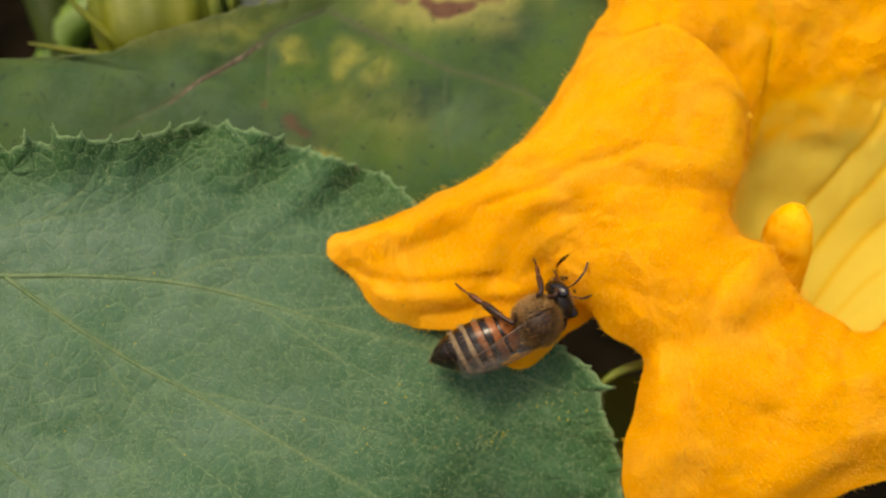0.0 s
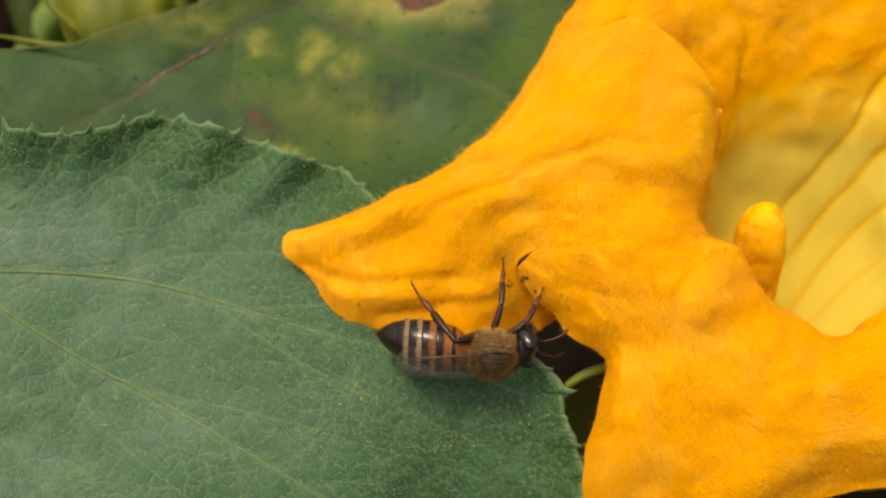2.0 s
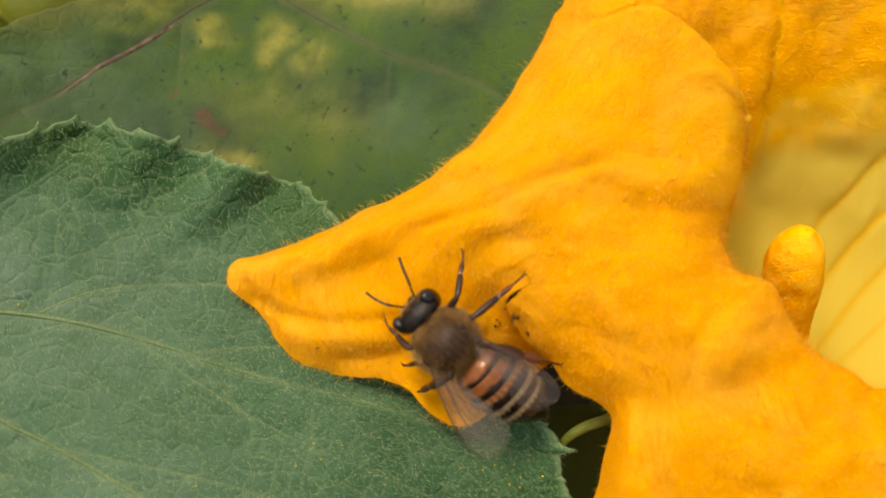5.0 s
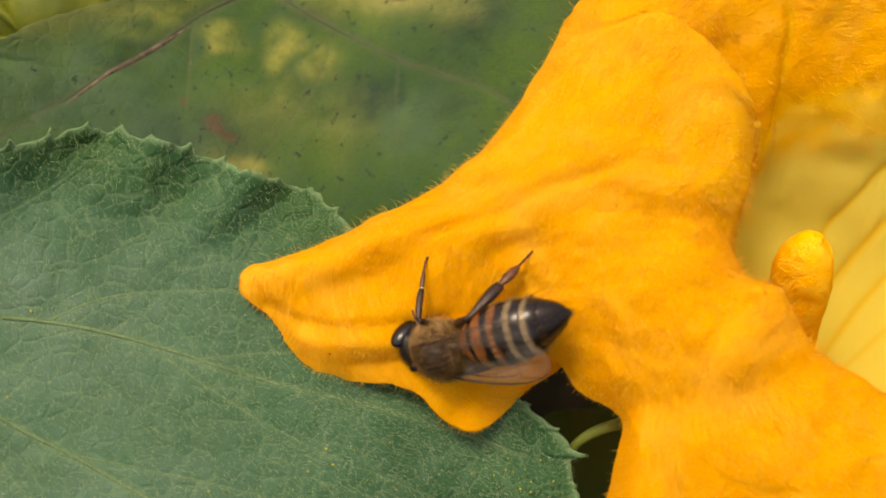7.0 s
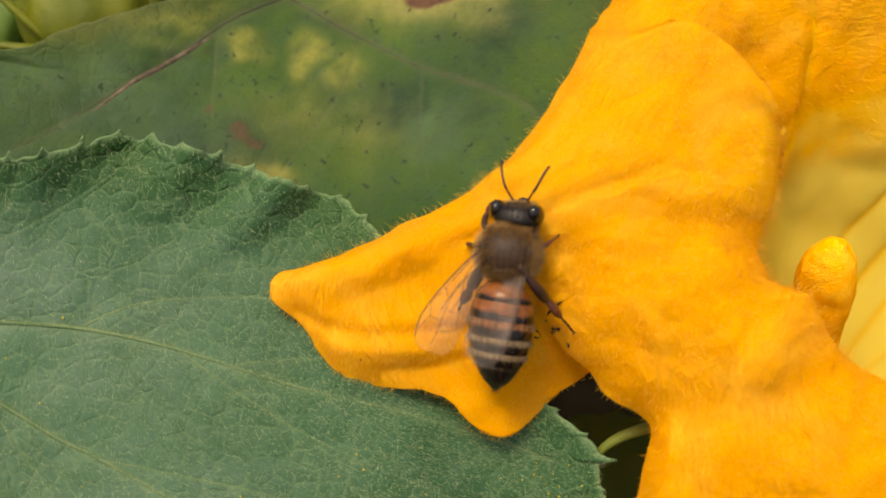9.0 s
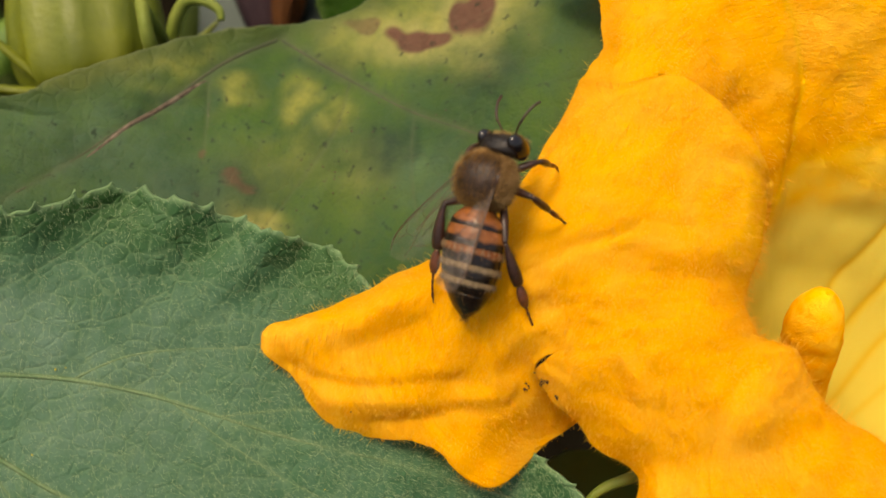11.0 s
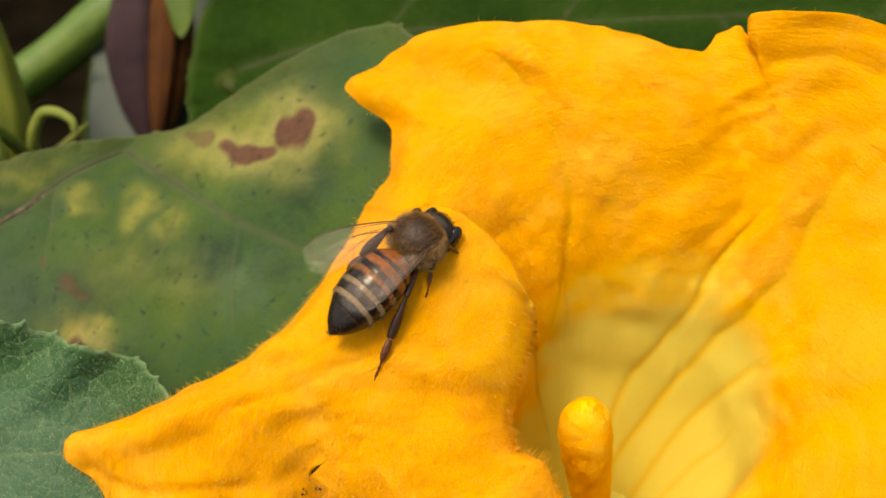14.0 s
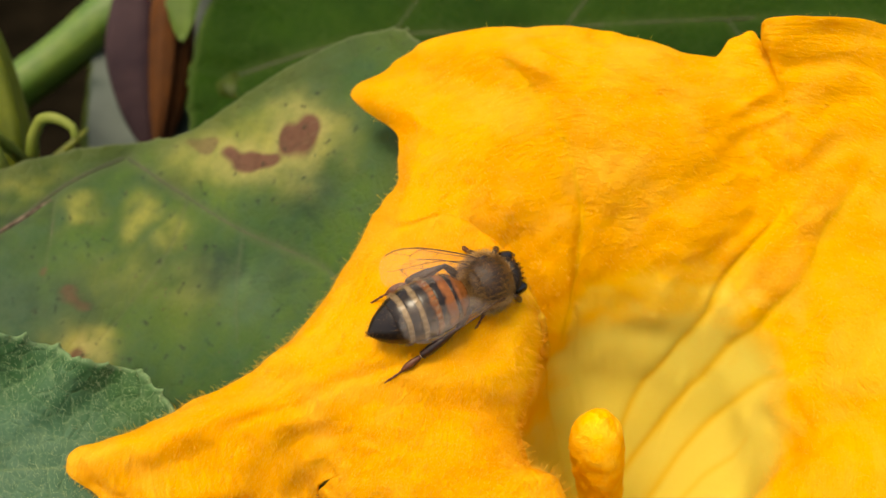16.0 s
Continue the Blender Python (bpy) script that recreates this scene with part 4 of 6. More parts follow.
leaf_veins(near_leaf, xyz, place, A_VEINS, PALE_VEIN, 0.5, 0.06)
leaf_stalk(near_leaf, place, ((-62, 92, -2.6), (-64, 96, -6), (-66, 110, -30)), 2.2, STEM)
leaf_hair(near_leaf, xyz, place, 40000, 0.33, 3, lambda r, u: (r > -40) * (u > -24) * (0.6 + 0.8 * np.exp(-((r - 2) ** 2 + (u + 9) ** 2) / 120.0)), 0.0085)


def sprinkle(name, ob, place, xyz, count, size, mat, seed, keep, label, out=0.0):
    """Tiny grains lying on a blade or petal, one mesh of kind stuff."""
    rng = np.random.default_rng(seed)
    flat = xyz.reshape(-1, 3)
    w = keep(flat[:, 0], flat[:, 2])
    idx = rng.choice(len(flat), count, p=w / w.sum())
    oct_v = np.array(((1, 0, 0), (-1, 0, 0), (0, 1, 0), (0, -1, 0), (0, 0, 1), (0, 0, -1)), float)
    oct_f = np.array(((0, 2, 4), (2, 1, 4), (1, 3, 4), (3, 0, 4), (2, 0, 5), (1, 2, 5), (3, 1, 5), (0, 3, 5)))
    sz = size * rng.uniform(0.5, 1.3, (count, 1, 1)) * rng.uniform(0.7, 1.3, (count, 1, 3))
    v = flat[idx][:, None, :] + oct_v[None] * sz - np.array((0, out, 0))
    f = (np.arange(count)[:, None, None] * 6 + oct_f[None]).reshape(-1, 3)
    me = mesh_from(name, to_world(v.reshape(-1, 3)) - np.array(place), f, mat)
    return tagged(hang(new(name, me), ob), label, kind="stuff")


def gather(*spots):
    return lambda r, u: 1e-9 + sum(k * np.exp(-((r - x) ** 2 + (u - y) ** 2) / (2 * s * s)) for x, y, s, k in spots)


sprinkle("pollen", near_leaf, place, xyz, 75, 0.065, POLLEN, 5, gather((4.5, -15.2, 0.5, 9), (-5.6, -15, 0.7, 4), (9, -13, 1.2, 1.2), (0, -14, 5, 0.15), (-18, -5, 12, 0.006), (-20, -10, 10, 0.012)), "yellow pollen grains", 0.24)


def far_depth(r, u):
    bent = -9.6 - r
    return 92.0 + 0.42 * (u - 11.4) + 0.30 * (4.4 - r) - 0.275 * (np.sqrt(bent * bent + 9) + bent)


B_OUT = ((-70, 8), (-52, 15), (-31.5, 17.3), (-27.8, 18.9), (-23.9, 20.7), (-19.8, 22.4), (-15.6, 23.8), (-11.6, 24.5), (-5.9, 25.5), (-2.3, 27.7), (1.7, 30.2), (5.8, 32.4), (9.8, 33.9), (13.8, 34.2), (14, 34.0), (16.5, 30), (15, 20), (11, 8), (3, 1), (-6, -6), (-25, -14), (-50, -8))
B_VEINS = ((0.6, (-11.1, 23.2), (-5.1, 19.6), (0.4, 16.7), (7.0, 14.2), (10.0, 11.9)),
           (0.6, (-11.5, 23.2), (-15.3, 21.1), (-19.3, 17.6), (-23.1, 14.9), (-26.7, 11.9), (-30.2, 9.3)),
           (0.3, (-16.0, 20.8), (-16.5, 19.1), (-16.4, 16.7), (-16.2, 12.6)),
           (0.3, (0.4, 16.7), (0.3, 16.7), (0.2, 12.2), (0.8, 7.8)),
           (0.3, (-5.1, 19.6), (-6.1, 15.3), (-9.0, 10.5), (-11.0, 7.8)))
# pale patches lighten the left of this leaf through its colour
old_leaf, xyz, s2, place2 = leaf("squash_leaf", (-6, 12), B_OUT, far_depth, B_VEINS, OLD_LEAF,
                                 "ageing mottled yellow-green squash leaf with brown dead spots", teeth=0.3, pitch=4.0, nr=150, nt=700, ruffle=0.8,
                                 masks={"bloom_and_light": blobs((-27, 14, 8, 5, 0.35), (-20, 10, 7, 4, 0.25), (2, 12, 3, 2.5, 0.3)),
                                        "yellow": blobs((-14.4, 18.5, 1.7, 1.0, 0.65), (-9.0, 17.9, 1.2, 1.5, 0.75), (-6.7, 16.7, 0.9, 1.9, 0.45), (-8.6, 14.0, 1.4, 2.2, 0.3), (0.7, 24.5, 6.5, 3.0, 0.75), (-4.5, 22.9, 3.0, 2.2, 0.6), (6.8, 24.9, 2.0, 2.6, 0.7), (-23.0, 20.2, 4.5, 1.0, 0.9), (-27.0, 19.1, 3.5, 0.7, 0.6), (-9.3, 12.7, 4.0, 2.5, 0.28), (-3.8, 11.7, 3.0, 2.5, 0.3), (-11.2, 8.1, 1.3, 1.0, 0.7), (-12.8, 7.8, 1.2, 1.0, 0.9), (-18.4, 21.4, 3.0, 1.2, 0.5), (-5.9, 16.6, 1.5, 1.8, 0.6)),
                                        "dull": blobs((-19.6, 18.2, 2.6, 0.8, 0.85), (-21.6, 16.7, 2.2, 0.7, 0.7), (-0.8, 13.6, 2.4, 2.2, 0.75), (6, 19, 4, 2.5, 0.55), (-27, 13, 5, 2.5, 0.45), (-16, 10.8, 4, 1.6, 0.45), (-13.3, 11.2, 1.6, 1.0, 0.6), (5, 14, 3, 5, 0.5), (-8, 21, 3, 0.8, 0.4)),
                                        "halo": blobs((4.5, 24.7, 3.4, 3.5, 0.9), (0.8, 22.9, 4.4, 2.0, 0.9), (-3.9, 24.4, 2.8, 1.8, 0.5), (-12.4, 7.2, 1.7, 1.8, 0.9)),
                                        "brown": blobs((4.5, 24.7, 2.1, 2.3, 1.0), (0.8, 22.9, 3.1, 1.1, 1.0), (-3.9, 24.4, 1.9, 1.1, 0.6), (-12.7, 6.5, 1.1, 1.1, 0.9), (-13.3, 11.0, 0.8, 0.6, 0.6), (-15.8, 12.7, 0.4, 0.5, 0.6), hard=True)})


leaf_veins(old_leaf, xyz, place2, B_VEINS[:1] + B_VEINS[2:], DULL_VEIN, 0.24, 0.06)
leaf_veins(old_leaf, xyz, place2, B_VEINS[1:2], DULL_VEIN, 0.30, 0.06)
leaf_veins(old_leaf, xyz, place2, ((0.6, (-16.2, 19.7), (-17.4, 18.9), (-18.4, 18.1), (-20.2, 16.8), (-22.1, 15.5), (-23.8, 13.9), (-25.2, 12.6)),), BROWN_VEIN, 0.42, 0.0, True)
leaf_veins(old_leaf, xyz, place2, ((0.4, (-16.4, 19.3), (-16.3, 17.5), (-16.2, 15.8), (-15.9, 12.5)),), BROWN_VEIN, 0.30, 0.0, True)
sprinkle("debris", old_leaf, place2, xyz, 110, 0.065, DEBRIS, 12, lambda r, u: 1.0 * (r > -30) * (u > 5), "dark specks", 0.15)
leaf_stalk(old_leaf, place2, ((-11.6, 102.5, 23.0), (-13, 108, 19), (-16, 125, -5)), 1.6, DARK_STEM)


def deep_depth(r, u):
    return 116 - 0.10 * r + 0.35 * (u - 30)


C_OUT = ((-6, 20), (-10.5, 30), (-9.5, 40), (-4, 58), (20, 70), (60, 68), (95, 50), (100, 20), (70, 0), (30, 0), (0, 8))
C_VEINS = ((0.8, (-6, 33), (3, 35.7), (11, 37.3), (28.8, 37.7), (45.5, 38.3), (60, 37.5), (90, 34)), (0.5, (11, 37.3), (16, 46), (20, 60)), (0.5, (28.8, 37.7), (36, 48), (42, 60)), (0.5, (45, 38.3), (50, 30), (53, 20)), (0.5, (60, 37.5), (68, 48), (74, 60)))
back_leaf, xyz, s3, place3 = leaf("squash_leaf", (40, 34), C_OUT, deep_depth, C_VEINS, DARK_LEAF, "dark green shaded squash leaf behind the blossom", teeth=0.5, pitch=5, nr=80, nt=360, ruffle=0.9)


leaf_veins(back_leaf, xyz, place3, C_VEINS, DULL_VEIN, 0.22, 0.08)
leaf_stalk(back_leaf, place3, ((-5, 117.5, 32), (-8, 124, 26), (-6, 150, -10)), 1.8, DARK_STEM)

# brown crumbs on the lower petal and at the end of the slit
sprinkle("debris", flower, foot, shape, 8, 0.12, DEBRIS, 8, gather((-2.0, -5.9, 0.12, 6), (-2.9, -4.4, 0.15, 5), (5.2, -5.9, 0.15, 5), (6.9, -5.0, 0.2, 4), (8.6, -2.6, 0.5, 3)), "dark brown crumbs", 0.1)
sprinkle("torn_edge", flower, foot, shape, 4, 0.20, DEBRIS, 9, gather((9.4, -2.5, 0.28, 3), (9.8, -3.0, 0.25, 2)), "dark torn end of the slit", -0.1)

# ------------------------------------------------------------ further back
def stem(name, points, radii, mat, label, category="stem", sides=14, ridges=0, ridge=0.0):
    w = [spot(*p) for p in points]
    w.append(Vector((w[-1].x + 0.006, w[-1].y + 0.012, -0.004)))
    radii = (*radii, radii[-1])
    base = w[-1].copy()
    ob = tagged(new(name), label, category)
    ob.location = base
    n = 30
    part("stalk", tube_mesh(bend_line([q - base for q in w], n), [r * 0.001 for r in ramp(radii, n)], sides, True, 1.0, ridges, ridge), mat, ob)
    return ob


# a closed bud with its sepals
BUD_AT = (-28.4, 105.5, 19.4)
bud = thing("flower_bud", spot(*BUD_AT), "closed yellow-green ribbed squash flower bud", "bud")
axis = Vector((-4.0, 2.0, 26.0))
pts = [Vector(BUD_AT) + axis * f for f in (-0.04, 0.0, 0.15, 0.4, 0.7, 1.0)]
part("body", tube_mesh([spot(*p) - bud.location for p in bend_line(pts, 30)], [r * 0.001 for r in ramp((2.6, 5.4, 6.5, 6.0, 4.2, 1.6), 30)], 40, True, 1.0, 10, 0.05), BUD, bud)
for way in ((-5.5, -3, 5.0), (-7.5, -3, 0.6), (6.0, 3, 6.5), (3, 6, 5), (-4, 6, 4)):
    p0 = Vector(BUD_AT) + Vector((0.6 * (1 if way[0] > 0 else -1) * 3, way[1], -0.5))
    line = [p0, p0 + Vector(way) * 0.5 + Vector((0, 0, -0.3)), p0 + Vector(way) * 1.25]
    part("sepal", tube_mesh([spot(*p) - bud.location for p in bend_line(line, 14)], [r * 0.001 for r in ramp((1.0, 0.8, 0.15), 14)], 8, True, 0.6), BUD, bud, "narrow green sepal")
part("stalk", tube_mesh(bend_line([Vector((0, 0, 0)), Vector((0, 0.01, -0.03)), Vector((0.01, 0.04, -bud.location.z))], 16), [0.003] * 16, 12), STEM, bud)

stem("tendril", ((-16.6, 102.5, 25.2), (-16.9, 102.5, 26.2), (-18.6, 102.5, 27.0), (-20.2, 103, 26.4), (-21.4, 105, 22.8), (-21, 112, 12)), (0.3, 0.40, 0.5, 0.55, 0.6, 0.6), TENDRIL, "curled pale green tendril", "tendril")
stem("leaf_stalk", ((-12, 132, 52), (-20.5, 128, 43.5), (-28, 128, 37.2), (-36, 128, 31), (-50, 130, 18), (-70, 160, -70)), (2.6, 2.6, 2.5, 2.5, 2.6, 3.0), STEM, "thick ribbed green leaf stalk", "stalk", 20, 8, 0.06)
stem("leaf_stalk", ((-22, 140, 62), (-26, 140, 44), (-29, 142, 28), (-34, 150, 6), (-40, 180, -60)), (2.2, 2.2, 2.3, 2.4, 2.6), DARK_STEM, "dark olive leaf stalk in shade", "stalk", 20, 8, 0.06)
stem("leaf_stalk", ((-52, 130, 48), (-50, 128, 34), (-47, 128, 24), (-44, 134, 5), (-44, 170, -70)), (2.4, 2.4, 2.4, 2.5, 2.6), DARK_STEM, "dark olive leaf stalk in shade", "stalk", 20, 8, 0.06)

# a spent flower hanging before a grey-green leaf
GREY_AT = (-16, 127, 34)
grey_leaf, gx_, gs_, gplace = leaf("squash_leaf", (GREY_AT[0], GREY_AT[2]), ((-23, 22), (-24.5, 34), (-23, 46), (-16, 56), (-8, 46), (-8, 32), (-11, 20), (-17, 14)), lambda r, u: 127 + 0.2 * (u - 34) + 0.0 * r,
     ((0.6, (-17, 14), (-16, 34), (-15, 54)),), GREY_LEAF, "pale grey-green leaf seen out of focus", teeth=0.3, pitch=4, nr=40, nt=160, ruffle=0.4)
leaf_stalk(grey_leaf, gplace, ((-17, 125, 14), (-17, 130, 4), (-18, 150, -20)), 1.5, DARK_STEM)
hung_leaf, hx_, hs_, hplace = leaf("squash_leaf", (-11.8, 46), ((-14.6, 52), (-14.8, 46), (-13.4, 40.5), (-11.6, 37), (-10.2, 40.5), (-9.2, 46), (-9.0, 54), (-11.8, 58)), lambda r, u: 120 + 0.1 * (u - 46) + 0.0 * r,
     ((0.5, (-11.6, 38), (-11.8, 46), (-11.8, 57)),), FRESH_LEAF, "hanging tip of a fresh green leaf", teeth=0.3, pitch=4, nr=40, nt=160, ruffle=0.5)
leaf_stalk(hung_leaf, hplace, ((-11.8, 121.2, 57), (-9, 128, 54), (-4, 140, 20)), 1.0, DARK_STEM)
spent = thing("spent_flower", spot(-15.5, 122, 26), "withered brown and purple spent squash flower", "flower")
for k, (dx, dd, top, r0, mat) in enumerate(((-1.6, 0, 46, 3.4, WITHERED_DARK), (1.6, -1, 48, 1.7, WITHERED), (3.4, 1, 50, 1.0, WITHERED), (-0.5, 2, 44, 2.4, WITHERED_DARK))):
    pts = [(-15.4 + dx * 0.2, 122 + dd * 0.3, 25.0), (-15.8 + dx * 0.7, 122 + dd, 30.0), (-16.0 + dx, 122 + dd, 36.0), (-15.6 + dx * 1.1, 122 + dd, top - 4)]
    part("shrivelled_petal", tube_mesh([spot(*p) - spent.location for p in bend_line(pts, 26)], [r0 * r * 0.001 for r in ramp((0.15, 0.7, 1.0, 0.8), 26)], 18, True, 0.7, 5, 0.12), mat, spent)

# under the slit: a curled hairy tendril and a low leaf in shade
stem("tendril", ((12.6, 86.5, -12.6), (13.2, 86, -11.2), (14.4, 86, -10.3), (16.0, 86, -9.7), (18.5, 88, -9.6), (22, 94, -12)), (0.15, 0.30, 0.38, 0.42, 0.5, 0.6), TENDRIL, "short curled hairy green tendril", "tendril")
low_leaf, lx_, ls_, lplace = leaf("squash_leaf", (16, -24), ((-10, -30), (4, -20), (12, -14.5), (19, -13.5), (28, -16), (36, -26), (30, -44), (8, -50)), lambda r, u: 112 + 0.3 * (u + 14) + 0.0 * r,
     ((0.6, (5, -45), (14, -24), (19, -14)),), OLIVE_LEAF, "olive green leaf low in the shade", teeth=0.4, pitch=4, nr=50, nt=200, ruffle=0.4)
leaf_stalk(low_leaf, lplace, ((5, 103.5, -45), (4, 108, -52), (3, 130, -70)), 1.5, DARK_STEM)


# ------------------------------------------------------------ honey bee
def bee_materials():
    out = {}
    for key, one, two, gloss in (("abdomen", (0.12, 0.036, 0.009), (0.27, 0.090, 0.024), 0.24), ("tan", (0.17, 0.115, 0.060), (0.27, 0.190, 0.105), 0.24)):
        k = Mat("bee_" + key, gloss, 0.32)
        ground_tone = k.mix(k.steps(k.noise(1.6, 5.0), (0.3, 0.0), (0.7, 1.0)), one, two)
        k.color(k.mix(k.attr("band"), ground_tone, k.mix(k.noise(3.0, 3.0), (0.005, 0.0035, 0.003), (0.016, 0.009, 0.006))))
        k.bump(k.noise(14.0, 3.0), 0.010, 0.4)
        out[key] = k.m
    out["thorax"] = plain_material("bee_thorax", (0.016, 0.008, 0.004), (0.045, 0.020, 0.008), 0.42, 2.2, 0.08, spec=0.35)
    out["head"] = plain_material("bee_head", (0.005, 0.0035, 0.003), (0.012, 0.007, 0.005), 0.45, 3.0, 0.05)
    out["eye"] = plain_material("bee_eye", (0.004, 0.003, 0.004), (0.009, 0.006, 0.006), 0.16, 9.0, 0.01, spec=0.5)
    out["leg"] = plain_material("bee_leg", (0.012, 0.005, 0.003), (0.042, 0.014, 0.007), 0.33, 2.5, 0.04)
    out["vein"] = plain_material("bee_wing_vein", (0.034, 0.016, 0.007), (0.070, 0.032, 0.014), 0.4, 3.0, 0.01)
    out["foot"] = plain_material("bee_foot", (0.050, 0.014, 0.005), (0.12, 0.034, 0.011), 0.4, 3.0, 0.02)
    out["joint"] = plain_material("bee_joint", (0.45, 0.30, 0.18), (0.60, 0.45, 0.30), 0.5, 3.0, 0.02)
    out["fuzz"] = plain_material("bee_fuzz", (0.14, 0.070, 0.022), (0.29, 0.160, 0.058), 0.6, 1.5, thin=0.25, spec=0.10)
    out["dark_fuzz"] = plain_material("bee_dark_fuzz", (0.012, 0.007, 0.004), (0.030, 0.016, 0.008), 0.6, thin=0.1, spec=0.10)
    out["fringe"] = plain_material("bee_fringe", (0.40, 0.23, 0.085), (0.58, 0.37, 0.16), 0.6, 1.5, thin=0.3, spec=0.08)
    out["pale"] = plain_material("bee_pale_band", (0.24, 0.165, 0.09), (0.34, 0.25, 0.15), 0.6, thin=0.1, spec=0.08)
    w = Mat("bee_wing", 0.22, 0.7)
    w.color((0.72, 0.61, 0.54))
    w.bump(w.noise(1.3, 4.0, None, 0.6, 0.6), 0.06, 0.5)
    clear = w.t.nodes.new("ShaderNodeBsdfTransparent")
    clear.inputs[0].default_value = (0.97, 0.95, 0.92, 1)
    mx = w.t.nodes.new("ShaderNodeMixShader")
    w.t.links.new(w.steps(w.noise(0.6, 3.0), (0.3, 0.03), (0.7, 0.08)), mx.inputs[0])
    w.t.links.new(clear.outputs[0], mx.inputs[1])
    w.t.links.new(w.b.outputs[0], mx.inputs[2])
    w.t.links.new(mx.outputs[0], w.t.nodes["Material Output"].inputs[0])
    out["wing"] = w.m
    return out


BEE = bee_materials()


def mmv(*p):
    return Vector(p) * 0.001


def blob(name, stations, mat, parent, sides=28, n=40, drop=1.0, label="", hair=None, values=None):
    """A body along x from (x, centre z, half width, half height) stations in mm."""
    st = catmull(np.array(stations, float), np.linspace(0, len(stations) - 1, n))
    a = np.linspace(0, 2 * math.pi, sides, endpoint=False)
    x = np.broadcast_to(st[:, 0:1], (n, sides))
    y = st[:, 2:3] * np.cos(a)[None]
    z = st[:, 1:2] + st[:, 3:4] * np.sin(a)[None]
    v = np.stack([x, y, z], -1)
    ends = v[[0, -1]].mean(1)
    verts = np.vstack([v.reshape(-1, 3), ends]) * 0.001
    q = grid_faces(n, sides)
    q2 = np.stack([np.arange(n - 1) * sides + sides - 1, (np.arange(n - 1) + 1) * sides + sides - 1, (np.arange(n - 1) + 1) * sides, np.arange(n - 1) * sides], -1)
    k = np.arange(sides)
    c1 = np.stack([np.full(sides, n * sides), k, (k + 1) % sides, (k + 1) % sides], -1)
    c2 = np.stack([np.full(sides, n * sides + 1), (n - 1) * sides + (k + 1) % sides, (n - 1) * sides + k, (n - 1) * sides + k], -1)
    tri = lambda f: f[:, :3]
    me = bpy.data.meshes.new(name)
    me.from_pydata([tuple(p) for p in verts], [], [tuple(f) for f in np.vstack([q, q2])] + [tuple(f) for f in np.vstack([tri(c1), tri(c2)])])
    me.update()
    if values is not None:
        at = me.attributes.new("band", "FLOAT", "POINT")
        at.data.foreach_set("value", np.concatenate([values(v.reshape(-1, 3)), [1.0, 1.0]]))
    for p in me.polygons:
        p.use_smooth = True
    me.materials.append(mat)
    ob = tagged(hang(new(name, me), parent), label)
    return ob, v, st


def fur(name, v, mat, parent, count, length, seed, pick=None, lean=(-0.5, 0, 0.1), thick=0.012, label=""):
    rng = np.random.default_rng(seed)
    n, m = v.shape[:2]
    c = v.mean(1, keepdims=True)
    nn = v - c
    nn = nn / (np.linalg.norm(nn, axis=2, keepdims=True) + 1e-9)
    w = np.ones((n, m)) if pick is None else pick(v)
    idx = rng.choice(n * m, count, p=(w / w.sum()).ravel())
    root = v.reshape(-1, 3)[idx] + rng.normal(0, 0.06, (count, 3))
    way = nn.reshape(-1, 3)[idx] + np.array(lean) + rng.normal(0, 0.35, (count, 3))
    way /= np.linalg.norm(way, axis=1, keepdims=True)
    hv, hf = hairs(root, way, length * rng.uniform(0.6, 1.25, count), thick, 0.3, seed)
    me = mesh_from(name, hv * 0.001, hf, mat)
    return tagged(hang(new(name, me), parent), label, kind="stuff")


